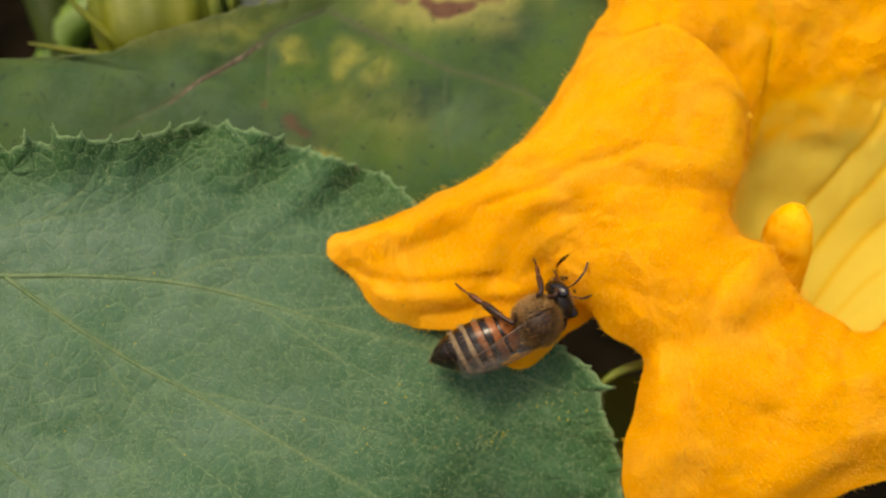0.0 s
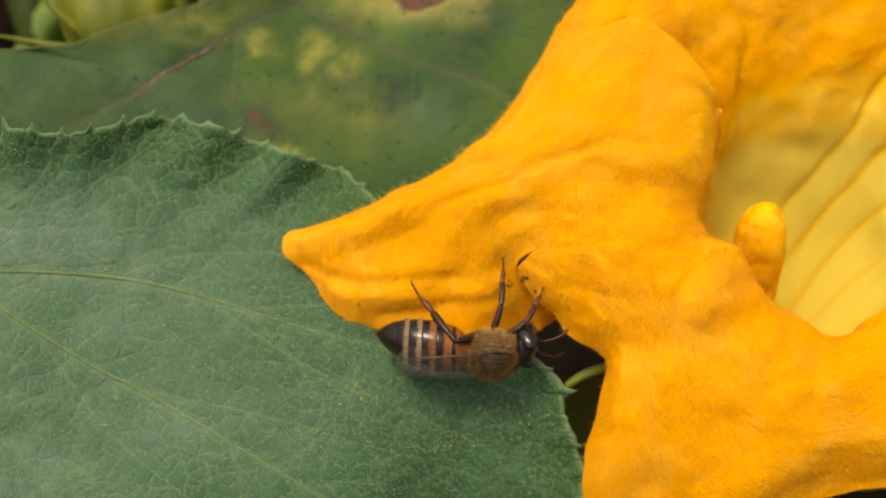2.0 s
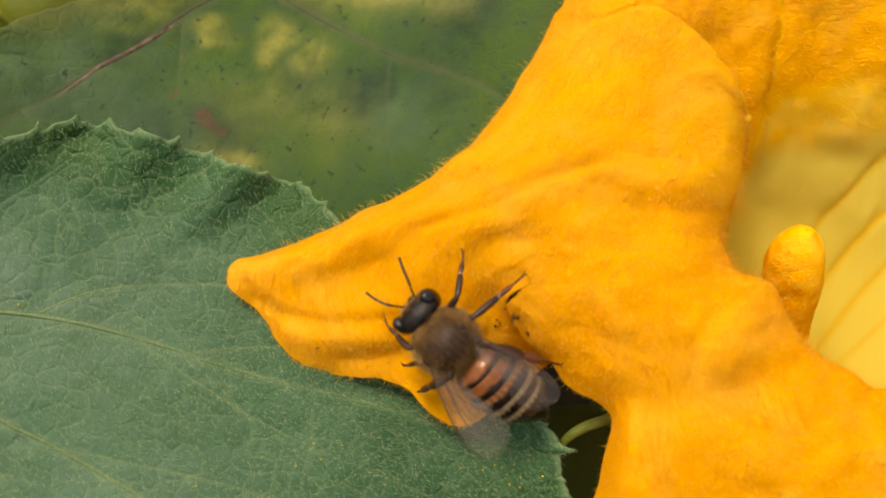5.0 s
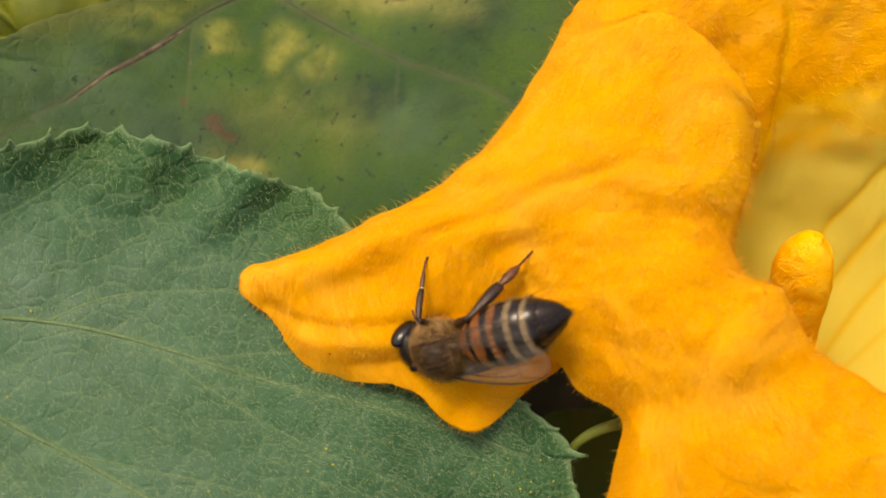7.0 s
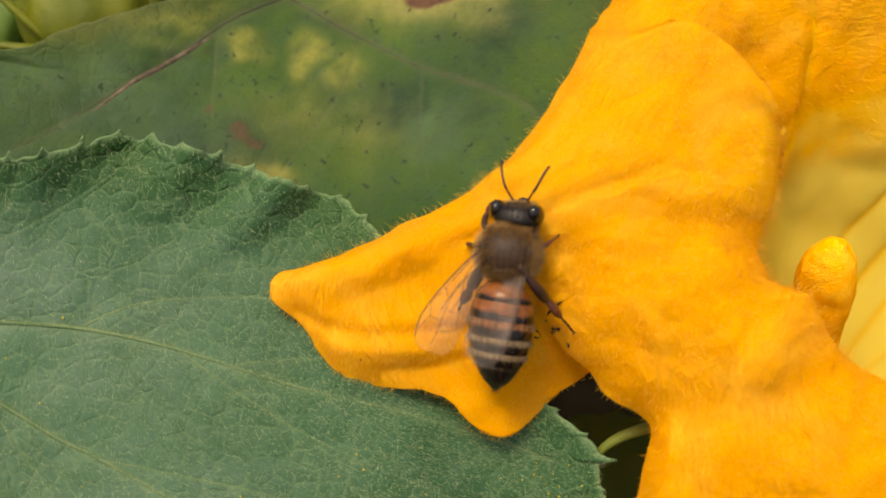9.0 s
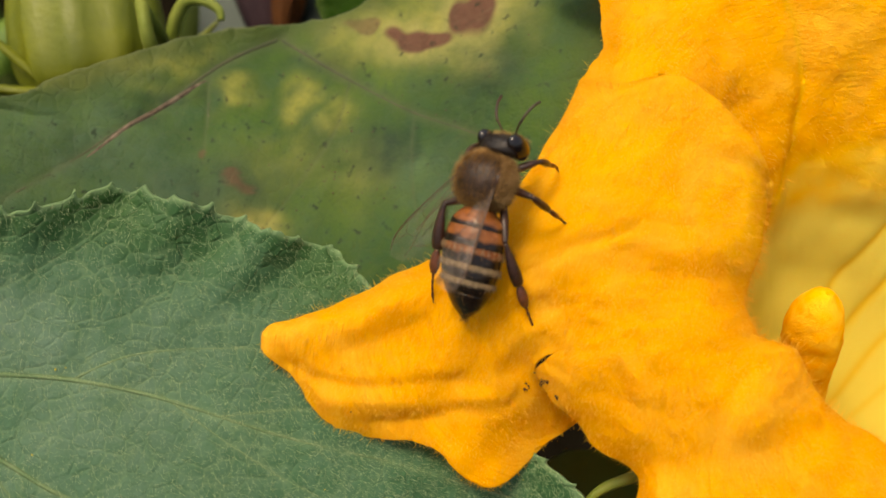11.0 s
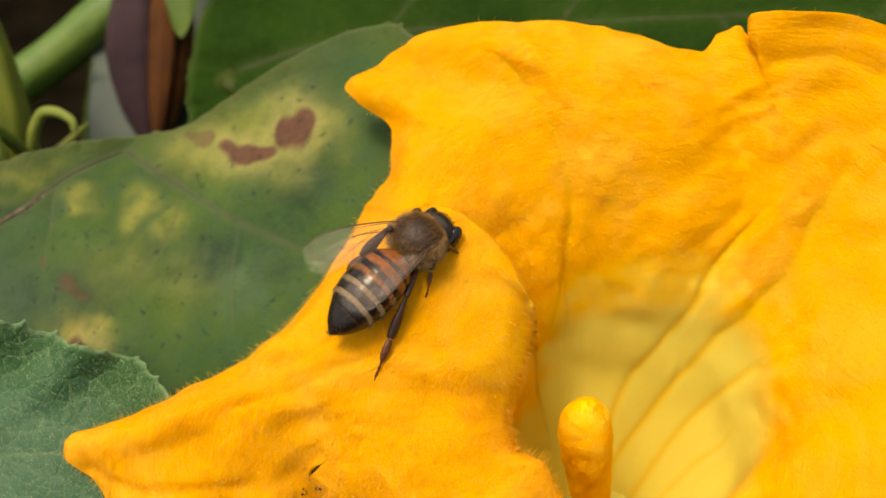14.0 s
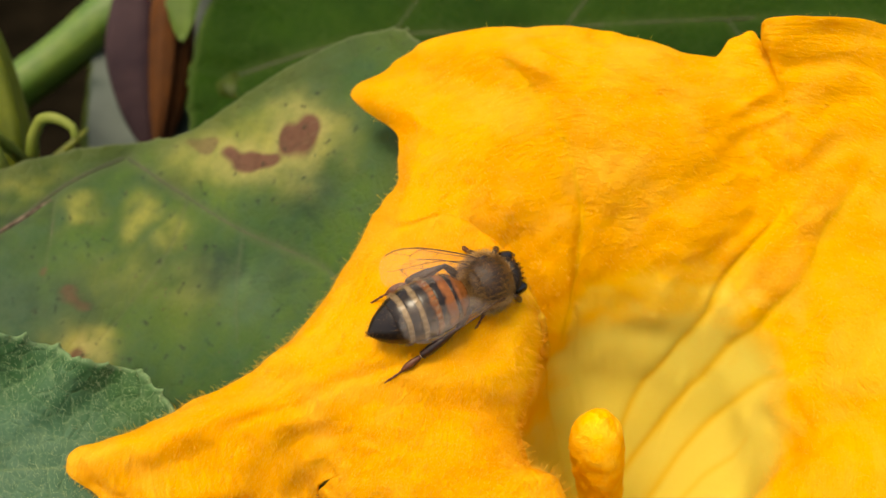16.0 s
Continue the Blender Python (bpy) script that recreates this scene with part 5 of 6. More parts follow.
def build_bee():
    bee = thing("honey_bee", (0, 0, 0.25), "brown honey bee with an amber and black banded abdomen", "bee")
    bee.scale = (1.02, 1.02, 1.02)
    # abdomen: overlapping plates, amber in front, dark behind each, black tip
    edges = (-0.1, -1.35, -2.5, -3.55, -4.5, -5.4, -7.0)
    shape_x = np.array((0.0, -0.8, -1.8, -2.9, -4.0, -5.0, -5.9, -6.5, -7.0))
    shape_w = np.array((0.8, 1.62, 1.93, 2.0, 1.9, 1.62, 1.15, 0.70, 0.08))
    shape_z = np.array((0.1, 0.0, -0.12, -0.25, -0.42, -0.62, -0.85, -0.98, -1.08))

    def section(x):
        return (np.interp(-x, -shape_x, shape_z), np.interp(-x, -shape_x, shape_w))
    for k, (a, b) in enumerate(zip(edges, edges[1:])):
        st = []
        for f in (0.0, 0.25, 0.6, 0.92, 1.0):
            x = a + (b - a) * f
            z, w = section(x)
            grow = 1.0 + 0.012 * f if f < 1 else 0.985
            st.append((x, z, max(w * grow, 0.05), max(w * 0.88 * grow, 0.05)))
        dark = (0.30, 0.50, 0.62, 0.70, 0.70, 1.0)[k]

        def band(v, a=a, b=b, dark=dark, k=k):
            f = (v[:, 0] - a) / (b - a)
            f = f + 0.09 * vnoise(v[:, 1] * 2, v[:, 2] * 2, k, 7) + 0.04 * vnoise(v[:, 1] * 7, v[:, 2] * 7, k, 8)
            pos = np.clip((f - (1 - dark)) / 0.10, 0, 1)
            if k == 5:
                pos = np.ones_like(f)
            return pos
        ob, v, _ = blob("tergite", st, BEE["abdomen" if k < 3 else "tan"], bee, n=18, values=band, label="black abdomen tip" if k == 5 else "amber and black abdomen plate")
        if 2 <= k <= 4:
            fur("band_hair", v, BEE["pale"], bee, 800, 0.22, 60 + k, lambda v, a=a, b=b: np.exp(-(((v[..., 0] - a) / (b - a) - 0.14) / 0.13) ** 2) + 1e-6, (-1.8, 0, 0), 0.010, "pale hair band")
        fur("plate_hair", v, BEE["fuzz"], bee, 260, 0.20, 80 + k, None, (-1.6, 0, 0), 0.007, "short brown hair")
    _, v, _ = blob("thorax", ((3.3, 0.1, 0.3, 0.3), (3.05, 0.2, 1.05, 1.0), (2.35, 0.32, 1.62, 1.5), (1.5, 0.36, 1.78, 1.62), (0.6, 0.25, 1.5, 1.4), (0.05, 0.1, 0.75, 0.75), (-0.1, 0.05, 0.3, 0.3)), BEE["thorax"], bee, label="dark thorax")
    fur("thorax_hair", v, BEE["fuzz"], bee, 15000, 0.40, 70, lambda v: 0.55 + 0.9 * (v[..., 2] < 1.25) + 1.0 * (v[..., 0] > 2.5) + 1.2 * (v[..., 0] < 0.7), (-0.15, 0, 0.1), 0.0105, "short brown fuzz")
    fur("fringe_hair", v, BEE["fringe"], bee, 5200, 0.62, 72, lambda v: 0.005 + 1.0 * (np.abs(v[..., 1]) > 1.25) * (v[..., 2] < 1.2) * (v[..., 2] > -1.2) + 0.5 * (v[..., 0] > 2.75) * (v[..., 2] < 0.9) + 0.8 * (v[..., 0] < 0.35), (-0.1, 0, 0.05), 0.010, "pale tan fringe")
    _, v, _ = blob("scutellum", ((0.05, 0.95, 0.15, 0.15), (0.15, 1.05, 0.75, 0.38), (0.45, 1.15, 1.0, 0.52), (0.75, 1.2, 0.95, 0.48), (1.0, 1.25, 0.3, 0.2)), BEE["thorax"], bee, n=20, label="dark crescent plate behind the thorax")
    fur("scutellum_hair", v, BEE["fuzz"], bee, 700, 0.34, 73, lambda v: 1.0 * (v[..., 2] > 1.0) + 1e-6, (-0.8, 0, 0.2), 0.009, "brown fuzz")
    for y in (1, -1):                                            # plates that cover the roots of the wings
        bm = bmesh.new()
        bmesh.ops.create_uvsphere(bm, u_segments=14, v_segments=10, radius=1.0)
        bmesh.ops.transform(bm, verts=bm.verts, matrix=Matrix.Translation(mmv(1.75, 1.42 * y, 1.02)) @ Euler((0.6 * y, 0, 0)).to_matrix().to_4x4() @ Matrix.Diagonal((0.00048, 0.00030, 0.00022, 1)))
        part("tegula", bm, BEE["leg"], bee, "glossy dark wing-root plate")
    head, v, _ = blob("head", ((4.75, -1.4, 0.45, 0.7), (4.65, -1.2, 0.95, 1.1), (4.3, -0.8, 1.36, 1.35), (3.9, -0.5, 1.48, 1.28), (3.45, -0.25, 1.25, 1.0), (3.1, -0.05, 0.5, 0.4)), BEE["head"], bee, n=30, label="dark head")
    fur("head_hair", v, BEE["dark_fuzz"], head, 1300, 0.28, 71, lambda v: 1.0 * (v[..., 2] > 0.0) + 0.15, (0.1, 0, 0.2), 0.007, "short dark hair")
    fur("face_hair", v, BEE["fringe"], head, 500, 0.3, 74, lambda v: 1.0 * (v[..., 0] > 4.3) * (np.abs(v[..., 1]) < 0.8) + 1e-6, (0.6, 0, -0.2), 0.009, "pale face hair")
    for y in (1, -1):
        bm = bmesh.new()
        bmesh.ops.create_uvsphere(bm, u_segments=20, v_segments=14, radius=1.0)
        bmesh.ops.transform(bm, verts=bm.verts, matrix=Matrix.Translation(mmv(4.02, 1.10 * y, -0.52)) @ Euler((0, 0.30, 0.30 * y)).to_matrix().to_4x4() @ Matrix.Diagonal((0.00066, 0.00056, 0.00118, 1)))
        part("eye", bm, BEE["eye"], head, "glossy black compound eye")
        pts = bend_line([mmv(4.65, 0.35 * y, -0.9), mmv(5.2, 0.7 * y, -0.4), mmv(5.7, 1.0 * y, -0.2), mmv(6.5, 1.3 * y, -0.3), mmv(7.1, 1.5 * y, -0.7)], 22)
        part("antenna", tube_mesh(pts, [0.00006] * 8 + [0.000085] * 14, 8), BEE["leg"], head, "elbowed dark antenna")
    bm = tube_mesh([mmv(4.7, 0, -1.5), mmv(4.8, 0, -2.0), mmv(4.6, 0, -2.5)], [0.0004, 0.0003, 0.00012], 10)
    part("mouthparts", bm, BEE["leg"], head)
    return bee, head


WING_X = (0.0, 0.08, 0.2, 0.35, 0.5, 0.65, 0.78, 0.88, 0.95, 0.985, 1.0)
FORE = ((0.02, 0.045, 0.06, 0.07, 0.075, 0.072, 0.055, 0.025, -0.02, -0.06, -0.11), (-0.03, -0.06, -0.105, -0.17, -0.245, -0.31, -0.345, -0.34, -0.29, -0.23, -0.15))
HIND = ((0.02, 0.04, 0.05, 0.05, 0.045, 0.03, 0.01, -0.02, -0.07, -0.11, -0.15), (-0.05, -0.13, -0.22, -0.30, -0.35, -0.37, -0.36, -0.33, -0.27, -0.22, -0.17))
FORE_VEINS = ((0.045, (0.0, 0.03), (0.3, 0.03), (0.6, 0.02), (0.8, 0.02), (0.95, 0.04)), (0.022, (0.0, 0.18), (0.2, 0.16), (0.45, 0.12), (0.62, 0.05)), (0.018, (0.05, 0.5), (0.25, 0.42), (0.42, 0.38), (0.6, 0.42), (0.8, 0.5), (0.92, 0.55)),
              (0.017, (0.25, 0.42), (0.4, 0.62), (0.55, 0.75), (0.68, 0.86)), (0.015, (0.45, 0.12), (0.5, 0.3), (0.48, 0.4)), (0.015, (0.62, 0.05), (0.72, 0.2), (0.70, 0.45)), (0.015, (0.72, 0.2), (0.84, 0.12), (0.9, 0.06)),
              (0.014, (0.6, 0.42), (0.58, 0.62), (0.55, 0.75)), (0.014, (0.8, 0.5), (0.74, 0.66), (0.68, 0.86)), (0.018, (0.04, 0.75), (0.2, 0.85), (0.36, 0.95)))
HIND_VEINS = ((0.032, (0.0, 0.05), (0.4, 0.04), (0.8, 0.04)), (0.015, (0.05, 0.3), (0.3, 0.3), (0.6, 0.32), (0.85, 0.4)), (0.014, (0.3, 0.3), (0.4, 0.55), (0.5, 0.8)), (0.013, (0.04, 0.6), (0.2, 0.8), (0.3, 0.95)), (0.013, (0.6, 0.32), (0.62, 0.55), (0.66, 0.8)))


def wing(bee, name, side, root, length, shape_of, vein_of, sweep, lift, label):
    """A clear veined wing as a thin, slightly rippled plate, root at its hinge."""
    m, rows = 40, 13
    x = np.linspace(0, 1, m) ** 0.9
    top, low = (np.interp(x, WING_X, q) for q in shape_of)

    def at(fx, fy):
        t, l = np.interp(fx, x, top), np.interp(fx, x, low)
        y = t * (1 - fy) + l * fy
        return np.stack([-fx * length, y * length * side, 0.16 * np.sin(fy * 11) * fx * (1 - 0.6 * fx) + 0.30 * np.sin(fx * 2.8) - 0.12 * fy * fx], -1)
    v = np.array([at(x, np.full(m, k / (rows - 1))) for k in range(rows)])
    turn = Matrix.Translation(mmv(*root)) @ Euler((radians(lift * side), radians(4), radians(-sweep * side))).to_matrix().to_4x4()
    me = mesh_from(name, v.reshape(-1, 3) * 0.001, grid_faces(rows, m), BEE["wing"])
    ob = hang(new(name, me), bee)
    ob.matrix_basis = turn
    tagged(ob, label)
    for radius, *line in vein_of:
        q = catmull(np.array(line, float), np.linspace(0, len(line) - 1, 16))
        pts = [Vector(p) * 0.001 for p in at(q[:, 0], q[:, 1])]
        part("wing_vein", tube_mesh(pts, [0.001 * r for r in ramp((radius, radius, 0.6 * radius), 16)], 6), BEE["vein"], ob)
    return ob


def bristled(bm, length, radius, count, size, seed):
    """Adds short stiff hairs round a limb that lies along x."""
    rng = np.random.default_rng(seed)
    a, f = rng.uniform(0, 2 * math.pi, count), rng.uniform(0.15, 0.95, count)
    out = np.stack([np.zeros(count), np.cos(a), np.sin(a)], -1)
    way = out + np.array((0.9, 0, 0)) + rng.normal(0, 0.2, (count, 3))
    way /= np.linalg.norm(way, axis=1, keepdims=True)
    v, t = hairs(np.stack([f * length, 0 * f, 0 * f], -1) + out * radius * 0.8, way, size * rng.uniform(0.6, 1.3, count), 0.010, 0.2, seed)
    made = [bm.verts.new(Vector(p) * 0.001) for p in v]
    for q in t:
        bm.faces.new([made[k] for k in q])
    return bm


def leg(bee, name, hip, upper, lower, thick, basket, label, seed):
    """A leg in pieces that lie along x: the thigh is hinged at the hip, shin and foot at the knee."""
    n = 14
    bm = tube_mesh(bend_line([mmv(0, 0, 0), mmv(upper * 0.5, 0, 0.10), mmv(upper, 0, 0)], n), [thick * 0.001 * f for f in ramp((0.75, 1.15, 1.05, 0.7), n)], 12)
    femur = part(name, bristled(bm, upper, thick, 40, 0.22, seed), BEE["leg"], bee, label)
    femur.location = mmv(*hip)
    shin = lower * 0.46
    fat = (0.6, 0.95, 1.5, 1.75, 1.45) if basket else (0.65, 0.95, 1.0, 1.0, 0.75)
    bm = tube_mesh(bend_line([mmv(0, 0, 0), mmv(shin * 0.5, 0, 0.08), mmv(shin, 0, 0)], n), [thick * 0.001 * f for f in ramp(fat, n)], 12, flat=0.72 if basket else 0.95)
    tibia = part("tibia", bristled(bm, shin, thick * (1.3 if basket else 0.9), 70 if basket else 40, 0.26, seed + 1), BEE["leg"], femur, "broad dark shin" if basket else "")
    bm = tube_mesh([mmv(shin - 0.03, 0, 0), mmv(shin + 0.06, 0, 0), mmv(shin + 0.13, 0, 0)], [thick * 0.001 * f for f in (0.55, 0.62, 0.5)], 12)
    ring = part("joint_ring", bm, BEE["joint"], femur, "pale joint ring")
    # long first joint, small beads after it, two claws
    end = [mmv(shin + 0.1, 0, 0), mmv(shin + lower * 0.14, 0, 0.02), mmv(shin + lower * 0.26, 0, 0.02)]
    bm = tube_mesh(bend_line(end, 12), [thick * 0.001 * f for f in ramp((0.7, 1.35, 1.4, 0.75) if basket else (0.6, 0.75, 0.75, 0.5), 12)], 10, flat=0.7 if basket else 0.9)
    bristled(bm, shin + lower * 0.26, thick * 0.5, 50, 0.16, seed + 2)
    x0, x1 = shin + lower * 0.25, lower
    beads = [0.42 if k % 4 in (0, 3) else 0.60 for k in range(17)]
    for line, radii, sides in (([mmv(x0 + (x1 - x0) * k / 16, 0, 0.02 - 0.25 * (k / 16) ** 2) for k in range(17)], [thick * 0.001 * 0.62 * b for b in beads], 8),
                               ([mmv(x1 - 0.02, 0, -0.23), mmv(x1 + 0.16, 0.12, -0.22), mmv(x1 + 0.22, 0.17, -0.36)], [0.00004, 0.00003, 0.00001], 6),
                               ([mmv(x1 - 0.02, 0, -0.23), mmv(x1 + 0.16, -0.12, -0.22), mmv(x1 + 0.22, -0.17, -0.36)], [0.00004, 0.00003, 0.00001], 6)):
        t = tube_mesh(line, radii, sides)
        tmp = bpy.data.meshes.new("limb")
        t.to_mesh(tmp)
        t.free()
        bm.from_mesh(tmp)
        bpy.data.meshes.remove(tmp)
    tarsus = part("tarsus", bm, BEE["foot"], femur, "reddish brown foot with claws")
    return femur, (tibia, ring, tarsus), Vector(hip), upper, lower


bee, bee_head = build_bee()
WINGS = []
for side in (1, -1):
    WINGS.append((wing(bee, "forewing", side, (1.6, 1.25 * side, 1.15), 7.1, FORE, FORE_VEINS, 14, 6, "clear brown-veined forewing"), side))
    WINGS.append((wing(bee, "hindwing", side, (0.8, 1.2 * side, 1.0), 4.9, HIND, HIND_VEINS, 17, 8, "smaller clear hindwing"), side))
LEGS, REST = {}, {}
for side in (1, -1):
    LEGS["front", side] = leg(bee, "front_leg", (2.5, 0.75 * side, -0.95), 1.9, 3.5, 0.21, False, "slim dark front leg", 301 + 10 * side)
    LEGS["middle", side] = leg(bee, "middle_leg", (1.5, 0.85 * side, -1.05), 2.2, 4.4, 0.23, False, "dark middle leg", 331 + 10 * side)
    LEGS["hind", side] = leg(bee, "hind_leg", (0.5, 0.85 * side, -0.95), 2.6, 6.5, 0.24, True, "dark hind leg with a broad shin", 361 + 10 * side)
    REST["front", side], REST["middle", side], REST["hind", side] = Vector((4.7, 2.3 * side, -2.3)), Vector((1.7, 3.9 * side, -2.4)), Vector((-3.2, 3.7 * side, -2.3))


# ------------------------------------------------------------ what moves
def bee_pose(t, r, d, u, heading, pitch, lean):
    """Body middle in slope millimetres; heading in the slope's plane, head nearer by pitch, back leaning to the bee's left by lean."""
    h, p, l = radians(heading), radians(pitch), radians(lean)
    fwd = Vector((math.cos(h) * math.cos(p), -math.sin(p), math.sin(h) * math.cos(p)))
    left = Vector((-math.sin(h), 0, math.cos(h)))
    face = fwd.cross(left).normalized()
    if face.y > 0:
        face = -face
    up = (face * math.cos(l) + left * math.sin(l)).normalized()
    side = up.cross(fwd).normalized()
    turn = Matrix((fwd, side, up)).transposed().to_4x4()
    rot = STAND.to_3x3().to_4x4()
    times = [row[0] for row in ROWS]
    eye = [1000 * METRES * float(np.interp(t, times, [row[k] for row in ROWS])) for k in (1, 2, 3)]
    r, d, u = (e + 0.988 * (q - e) for e, q in zip(eye, (r, d, u)))          # clear of the petal on its legs
    return Matrix.Translation(spot(r + 1.2 * fwd.x, d + 1.2 * fwd.y, u + 1.2 * fwd.z)) @ rot @ turn


# where the feet stand, in slope millimetres
FEET = {("hind", 1): ((0, 0.8, 81.2, -2.7), (1, 0.7, 81.1, -2.6), (2, 0.7, 81.1, -2.7), (2.7, 1.2, 81.0, -1.5), (3, 2.2, 80.9, 0.8), (3.5, 2.2, 80.9, 0.7), (4.2, 0.6, 81.3, -3.6), (4.7, 0.4, 81.4, -3.8), (10.8, 2.0, 80.7, 3.1), (11.2, 2.0, 80.7, 3.1), (14.3, 10.2, 81.8, 10.4), (14.8, 10.6, 81.8, 10.6), (15.6, 12.2, 81.7, 11.6), (16, 12.3, 81.7, 11.7)),
        ("middle", 1): ((0, 7.2, 81.4, -0.6), (1, 7.9, 81.5, -0.6), (2, 7.9, 81.5, -0.6), (3, 8.0, 81.5, -0.6), (3.6, 8.0, 81.6, -0.7)),
        ("front", 1): ((0, 8.9, 81.1, -1.7), (1, 10.0, 81.0, -2.4), (2, 11.0, 80.6, -2.8), (3, 11.8, 80.6, -3.1), (3.5, 9.8, 80.7, -1.2)),
        ("hind", -1): ((4.3, 11.7, 81.5, -9.0), (4.7, 11.7, 81.5, -9.0), (6.8, 10.0, 80.1, 2.6), (7.5, 10.0, 80.1, 2.6), (8.1, 10.0, 80.1, 2.6), (8.4, 12.1, 79.8, -2.3), (8.7, 12.1, 79.8, -2.3), (10.8, 8.7, 80.3, 1.2), (11.1, 8.7, 80.3, 1.2), (11.5, 8.5, 79.8, 4.1), (12.2, 8.5, 79.8, 4.1), (13.1, 8.5, 79.8, 4.1), (13.5, 13.6, 79.7, 4.8), (14.5, 13.5, 79.7, 6.0), (15, 13.6, 79.8, 6.6), (16, 13.5, 79.7, 6.2)),
        ("middle", -1): ((4.2, 12.5, 79.5, -1.8), (4.7, 12.5, 79.5, -1.8), (6.8, 3.0, 80.7, 2.1), (7.6, 3.1, 80.7, 2.1), (8.0, 4.0, 80.6, 1.9), (8.5, 8.1, 79.8, 4.0), (8.8, 8.1, 79.8, 4.0), (10.8, 10.8, 80.1, 8.0), (11.6, 10.8, 80.1, 8.0), (12, 13.6, 80.3, 9.6), (12.5, 12.2, 80.0, 7.8), (13, 15.3, 79.8, 5.8), (13.5, 17.3, 81.0, 11.2), (14.5, 17.0, 81.0, 11.2), (15, 20.0, 81.3, 10.1), (16, 19.9, 81.3, 10.0)),
        ("front", -1): ((4.2, 9.6, 80.3, 0.8), (4.7, 9.6, 80.3, 0.8), (6.8, 2.1, 80.9, -1.6), (7.5, 2.0, 80.9, -1.1), (8.0, 3.3, 80.8, 3.5), (8.5, 7.3, 79.9, 4.2), (8.8, 7.3, 79.9, 4.2), (10.8, 10.4, 82.0, 11.7), (11.6, 10.7, 82.0, 11.7), (12.4, 14.9, 79.9, 7.7), (13, 16.7, 80.5, 9.8), (13.6, 16.4, 81.1, 12.3))}


def footing(kind, side, t, stand):
    """The foot's place in the bee's space in millimetres: planted where FEET has it, else at ease."""
    q = np.array(FEET[kind, side], float)
    p = [float(np.interp(t, q[:, 0], q[:, k])) for k in (1, 2, 3)]
    k = int(np.searchsorted(q[:, 0], t))
    before, after = (t - q[k - 1, 0] if k > 0 else 99.0), (q[k, 0] - t if k < len(q) else 99.0)
    held = 1.0 if before + after < 1.25 or min(before, after) < 1e-6 else max(0.0, 1 - min(before, after) / 0.5)
    if min(before, after) > 1e-6 and before + after >= 1.25:
        p = list(q[k - 1, 1:] if before < after else q[k, 1:])
    return REST[kind, side].lerp(stand.inverted() @ spot(*p) * 1000 / 1.02, held)


def bend_leg(kind, side, place):
    """Poses of thigh (in the bee's space) and shin (in the thigh's) that bring the foot to a place."""
    _, _, hip, upper, lower = LEGS[kind, side]
    way = place - hip
    reach = min(max(way.length, 1.12 * abs(lower - upper)), 0.985 * (upper + lower))
    way.normalize()
    pole = Vector((-0.25 if kind == "hind" else 0.15, 0.45 * side, 1.0))
    pole = (pole - way * pole.dot(way)).normalized()
    share = (upper ** 2 + reach ** 2 - lower ** 2) / (2 * upper * reach)
    knee = hip + way * upper * share + pole * upper * math.sqrt(max(0.0, 1 - share * share))
    level = pole.cross(way).normalized()
    poses = []
    for a, b in ((hip, knee), (knee, hip + way * reach)):
        x = (b - a).normalized()
        poses.append(Matrix.Translation(a * 0.001) @ Matrix((x, level, x.cross(level))).transposed().to_4x4())
    return poses[0], poses[0].inverted() @ poses[1]


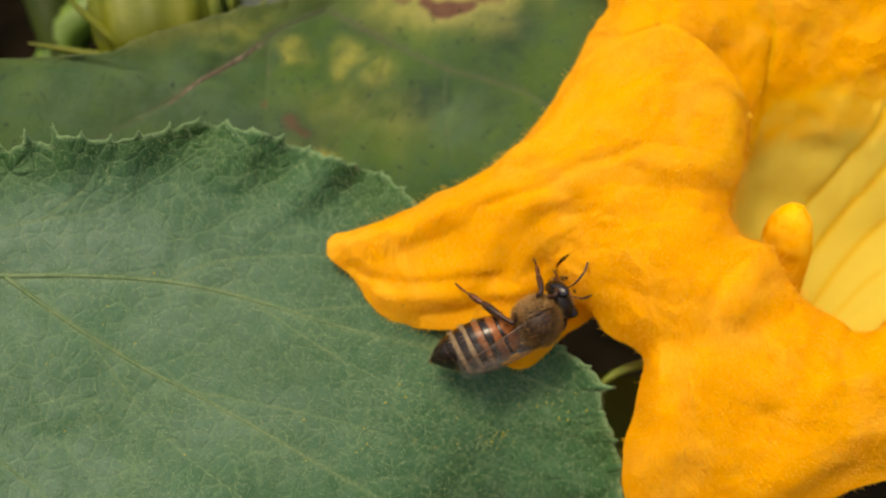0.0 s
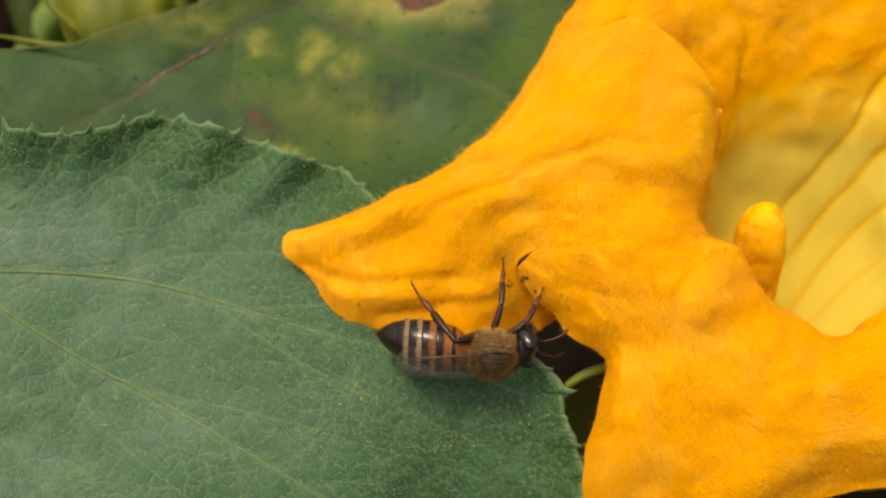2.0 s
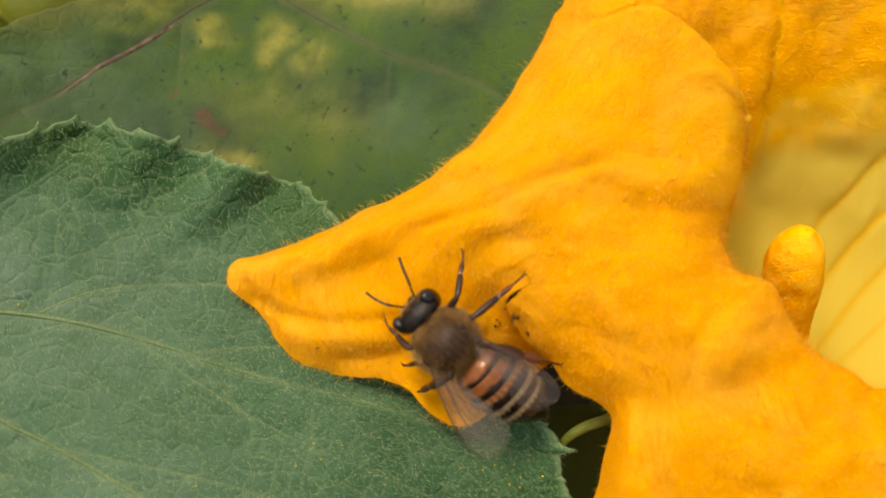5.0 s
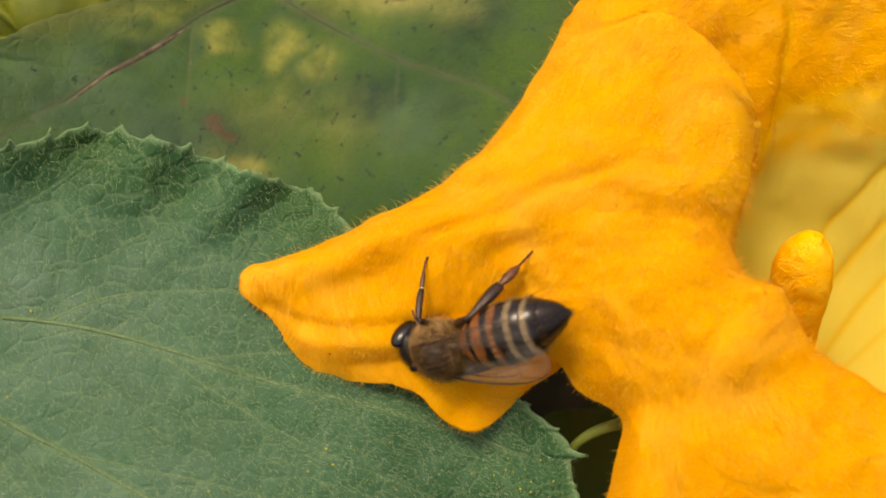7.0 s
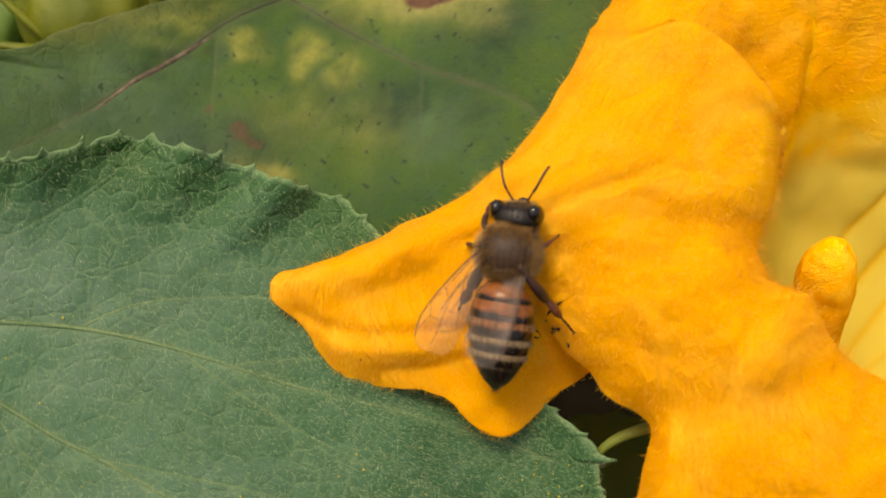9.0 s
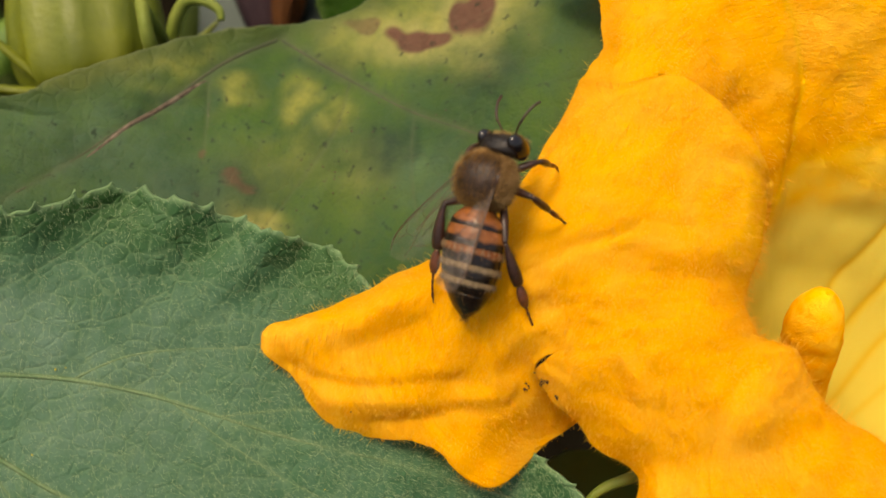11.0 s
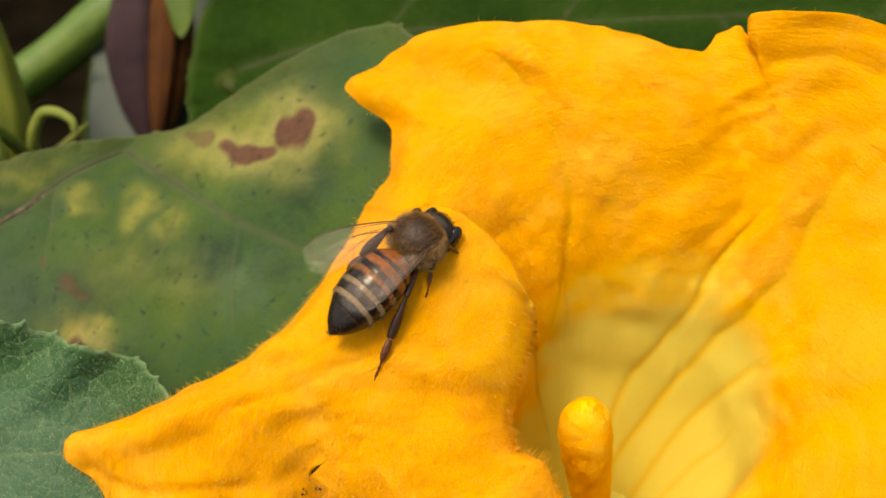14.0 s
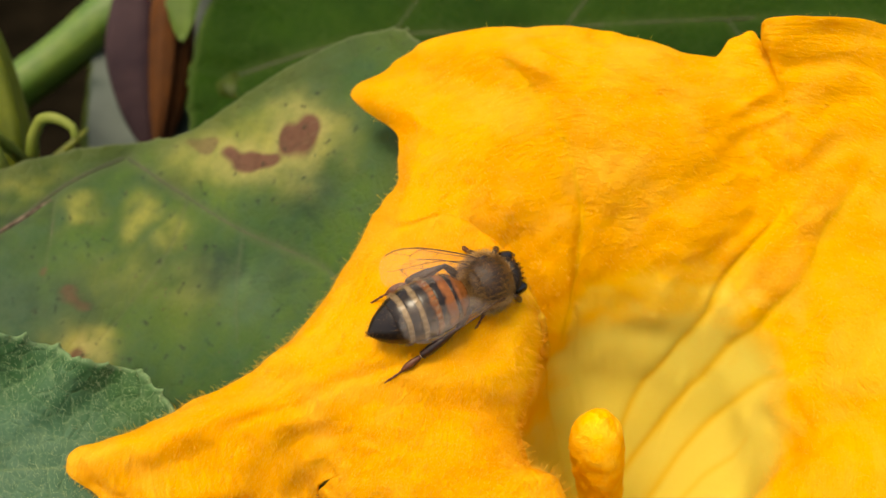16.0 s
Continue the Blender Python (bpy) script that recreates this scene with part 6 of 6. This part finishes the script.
def motions():
    rows = [
    (0.0, 4.7, 80.3, -6.7, 27, 0, -40),
    (0.5, 4.8, 80.3, -7.2, 29, 0, -40),
    (1.0, 4.6, 80.3, -7.0, 21, 0, -45),
    (1.5, 4.4, 80.3, -7.6, 8, 0, -50),
    (2.0, 4.2, 80.3, -7.7, -2, 0, -50),
    (2.5, 3.6, 80.0, -6.7, -5, 0, -45),
    (3.0, 3.1, 79.8, -5.1, -1, 0, -38),
    (3.3, 4.8, 79.6, -5.8, 1, 0, -25),
    (3.5, 5.6, 79.4, -4.3, 5, 0, -12),
    (3.8, 5.7, 79.2, -4.1, 25, 0, -8),
    (4.0, 4.9, 79.0, -4.2, 55, 25, 0),
    (4.2, 5.6, 79.2, -4.3, 76, 34, 5),
    (4.5, 6.2, 79.6, -5.4, 96, 31, 5),
    (4.7, 6.8, 79.8, -5.7, 116, 25, 5),
    (5.4, 7.5, 79.3, -4.5, 156, 0, 15),
    (6.1, 7.9, 79.4, -3.5, -178, 0, 25),
    (6.8, 7.6, 79.5, -2.6, -163, 0, 35),
    (7.0, 6.6, 79.5, -3.2, -166, -28, 35),
    (7.2, 5.8, 79.5, -4.2, -165, -31, 35),
    (7.5, 5.5, 79.5, -3.6, -168, -29, 32),
    (7.8, 5.1, 79.3, -3.9, 162, 0, 20),
    (8.0, 5.1, 79.2, -2.6, 141, 0, 10),
    (8.2, 6.3, 79.0, -1.7, 126, 8, 5),
    (8.5, 6.1, 79.0, -0.0, 104, 0, 10),
    (8.7, 6.3, 79.0, -0.5, 90, 0, 14),
    (9.4, 5.6, 79.0, 1.0, 81, 0, 20),
    (10.1, 5.1, 79.0, 2.8, 77, 0, 25),
    (10.8, 4.8, 79.0, 5.6, 76, 0, 39),
    (11.0, 5.0, 79.0, 7.9, 76, 0, 39),
    (11.3, 5.6, 79.0, 9.3, 64, 0, 40),
    (11.5, 6.3, 78.8, 10.1, 52, 0, 44),
    (11.8, 8.2, 78.6, 11.4, 38, 0, 50),
    (12.0, 8.9, 78.5, 11.2, 25, -27, 36),
    (12.3, 9.1, 78.5, 9.2, 17, -22, 36),
    (12.5, 10.1, 78.6, 9.6, 16, 0, 36),
    (12.8, 10.7, 79.2, 10.2, 25, 0, 32),
    (13.0, 9.2, 79.4, 10.3, 37, 0, 42),
    (13.3, 9.8, 79.6, 10.1, 51, 0, 40),
    (13.5, 11.1, 79.8, 11.7, 58, 0, 39),
    (13.8, 13.9, 80.2, 12.9, 50, 0, 37),
    (14.0, 14.6, 80.4, 13.4, 44, -21, 22),
    (14.3, 15.8, 80.6, 13.8, 32, -24, 15),
    (14.5, 15.5, 80.6, 13.2, 37, -14, 12),
    (15.0, 16.9, 80.6, 12.3, 29, -22, 8),
    (15.5, 16.3, 80.6, 12.0, 33, -21, 8),
    (16.0, 18.1, 80.6, 12.2, 22, -23, 8),
    ]
    walk(bee, [(t, bee_pose(t, *q)) for t, *q in rows])
    # head: degrees bowed at the neck
    neck_at = mmv(3.3, 0, -0.1)
    bow = ((0, 10), (2.5, 5), (3.5, 0), (4.5, 20), (6.8, 10), (8.7, 0), (10.8, 5), (12.5, 0), (13.3, 10), (14.0, 42), (14.5, 45), (16.0, 42))
    walk(bee_head, [(t, Matrix.Translation(neck_at) @ pose(0, 0, 0, 0, a, 0) @ Matrix.Translation(-neck_at)) for t, a in bow])
    # wings: degrees of sweep away from the body
    left = ((0, -4), (2.5, 0), (3.3, 14), (4.0, 20), (4.7, 24), (6.8, 8), (7.5, 10), (7.8, 24), (8.0, 36), (8.5, 30), (8.7, 32), (10.8, 36, 50), (11.2, 36, 45), (11.5, 36, 25), (11.8, 30, 5), (12.0, 30), (12.5, 34), (13.0, 32), (14.0, 32), (14.5, 24), (16.0, 26))
    right = ((0, -10), (2.5, -6), (3.3, 14), (4.0, 18), (4.7, 14), (6.8, 14), (7.5, 14), (7.8, 4), (8.0, -4), (8.7, -6), (10.8, 0), (11.5, -4), (12.0, -10), (12.5, -10), (13.0, 0), (13.5, 6), (14.0, 6), (16.0, 8))
    for w, side in WINGS:
        keep = w.matrix_basis.copy()
        base = keep.translation
        walk(w, [(t, Matrix.Translation(base) @ pose(0, 0, 0, 0, 0, -(a - 14) * side) @ Matrix.Translation(-base) @ keep @ pose(0, 0, 0, (roll[0] if roll else 0) * side)) for t, a, *roll in (left if side > 0 else right)])
    # legs: the feet stay where they stand while the body moves
    for kind, side in LEGS:
        femur, rest = LEGS[kind, side][:2]
        poses = []
        for t, *q in rows:
            thigh, shin = bend_leg(kind, side, footing(kind, side, t, bee_pose(t, *q)))
            poses.append((t, thigh, shin))
        walk(femur, [(t, thigh) for t, thigh, _ in poses])
        for piece in rest:
            walk(piece, [(t, shin) for t, _, shin in poses])


motions()
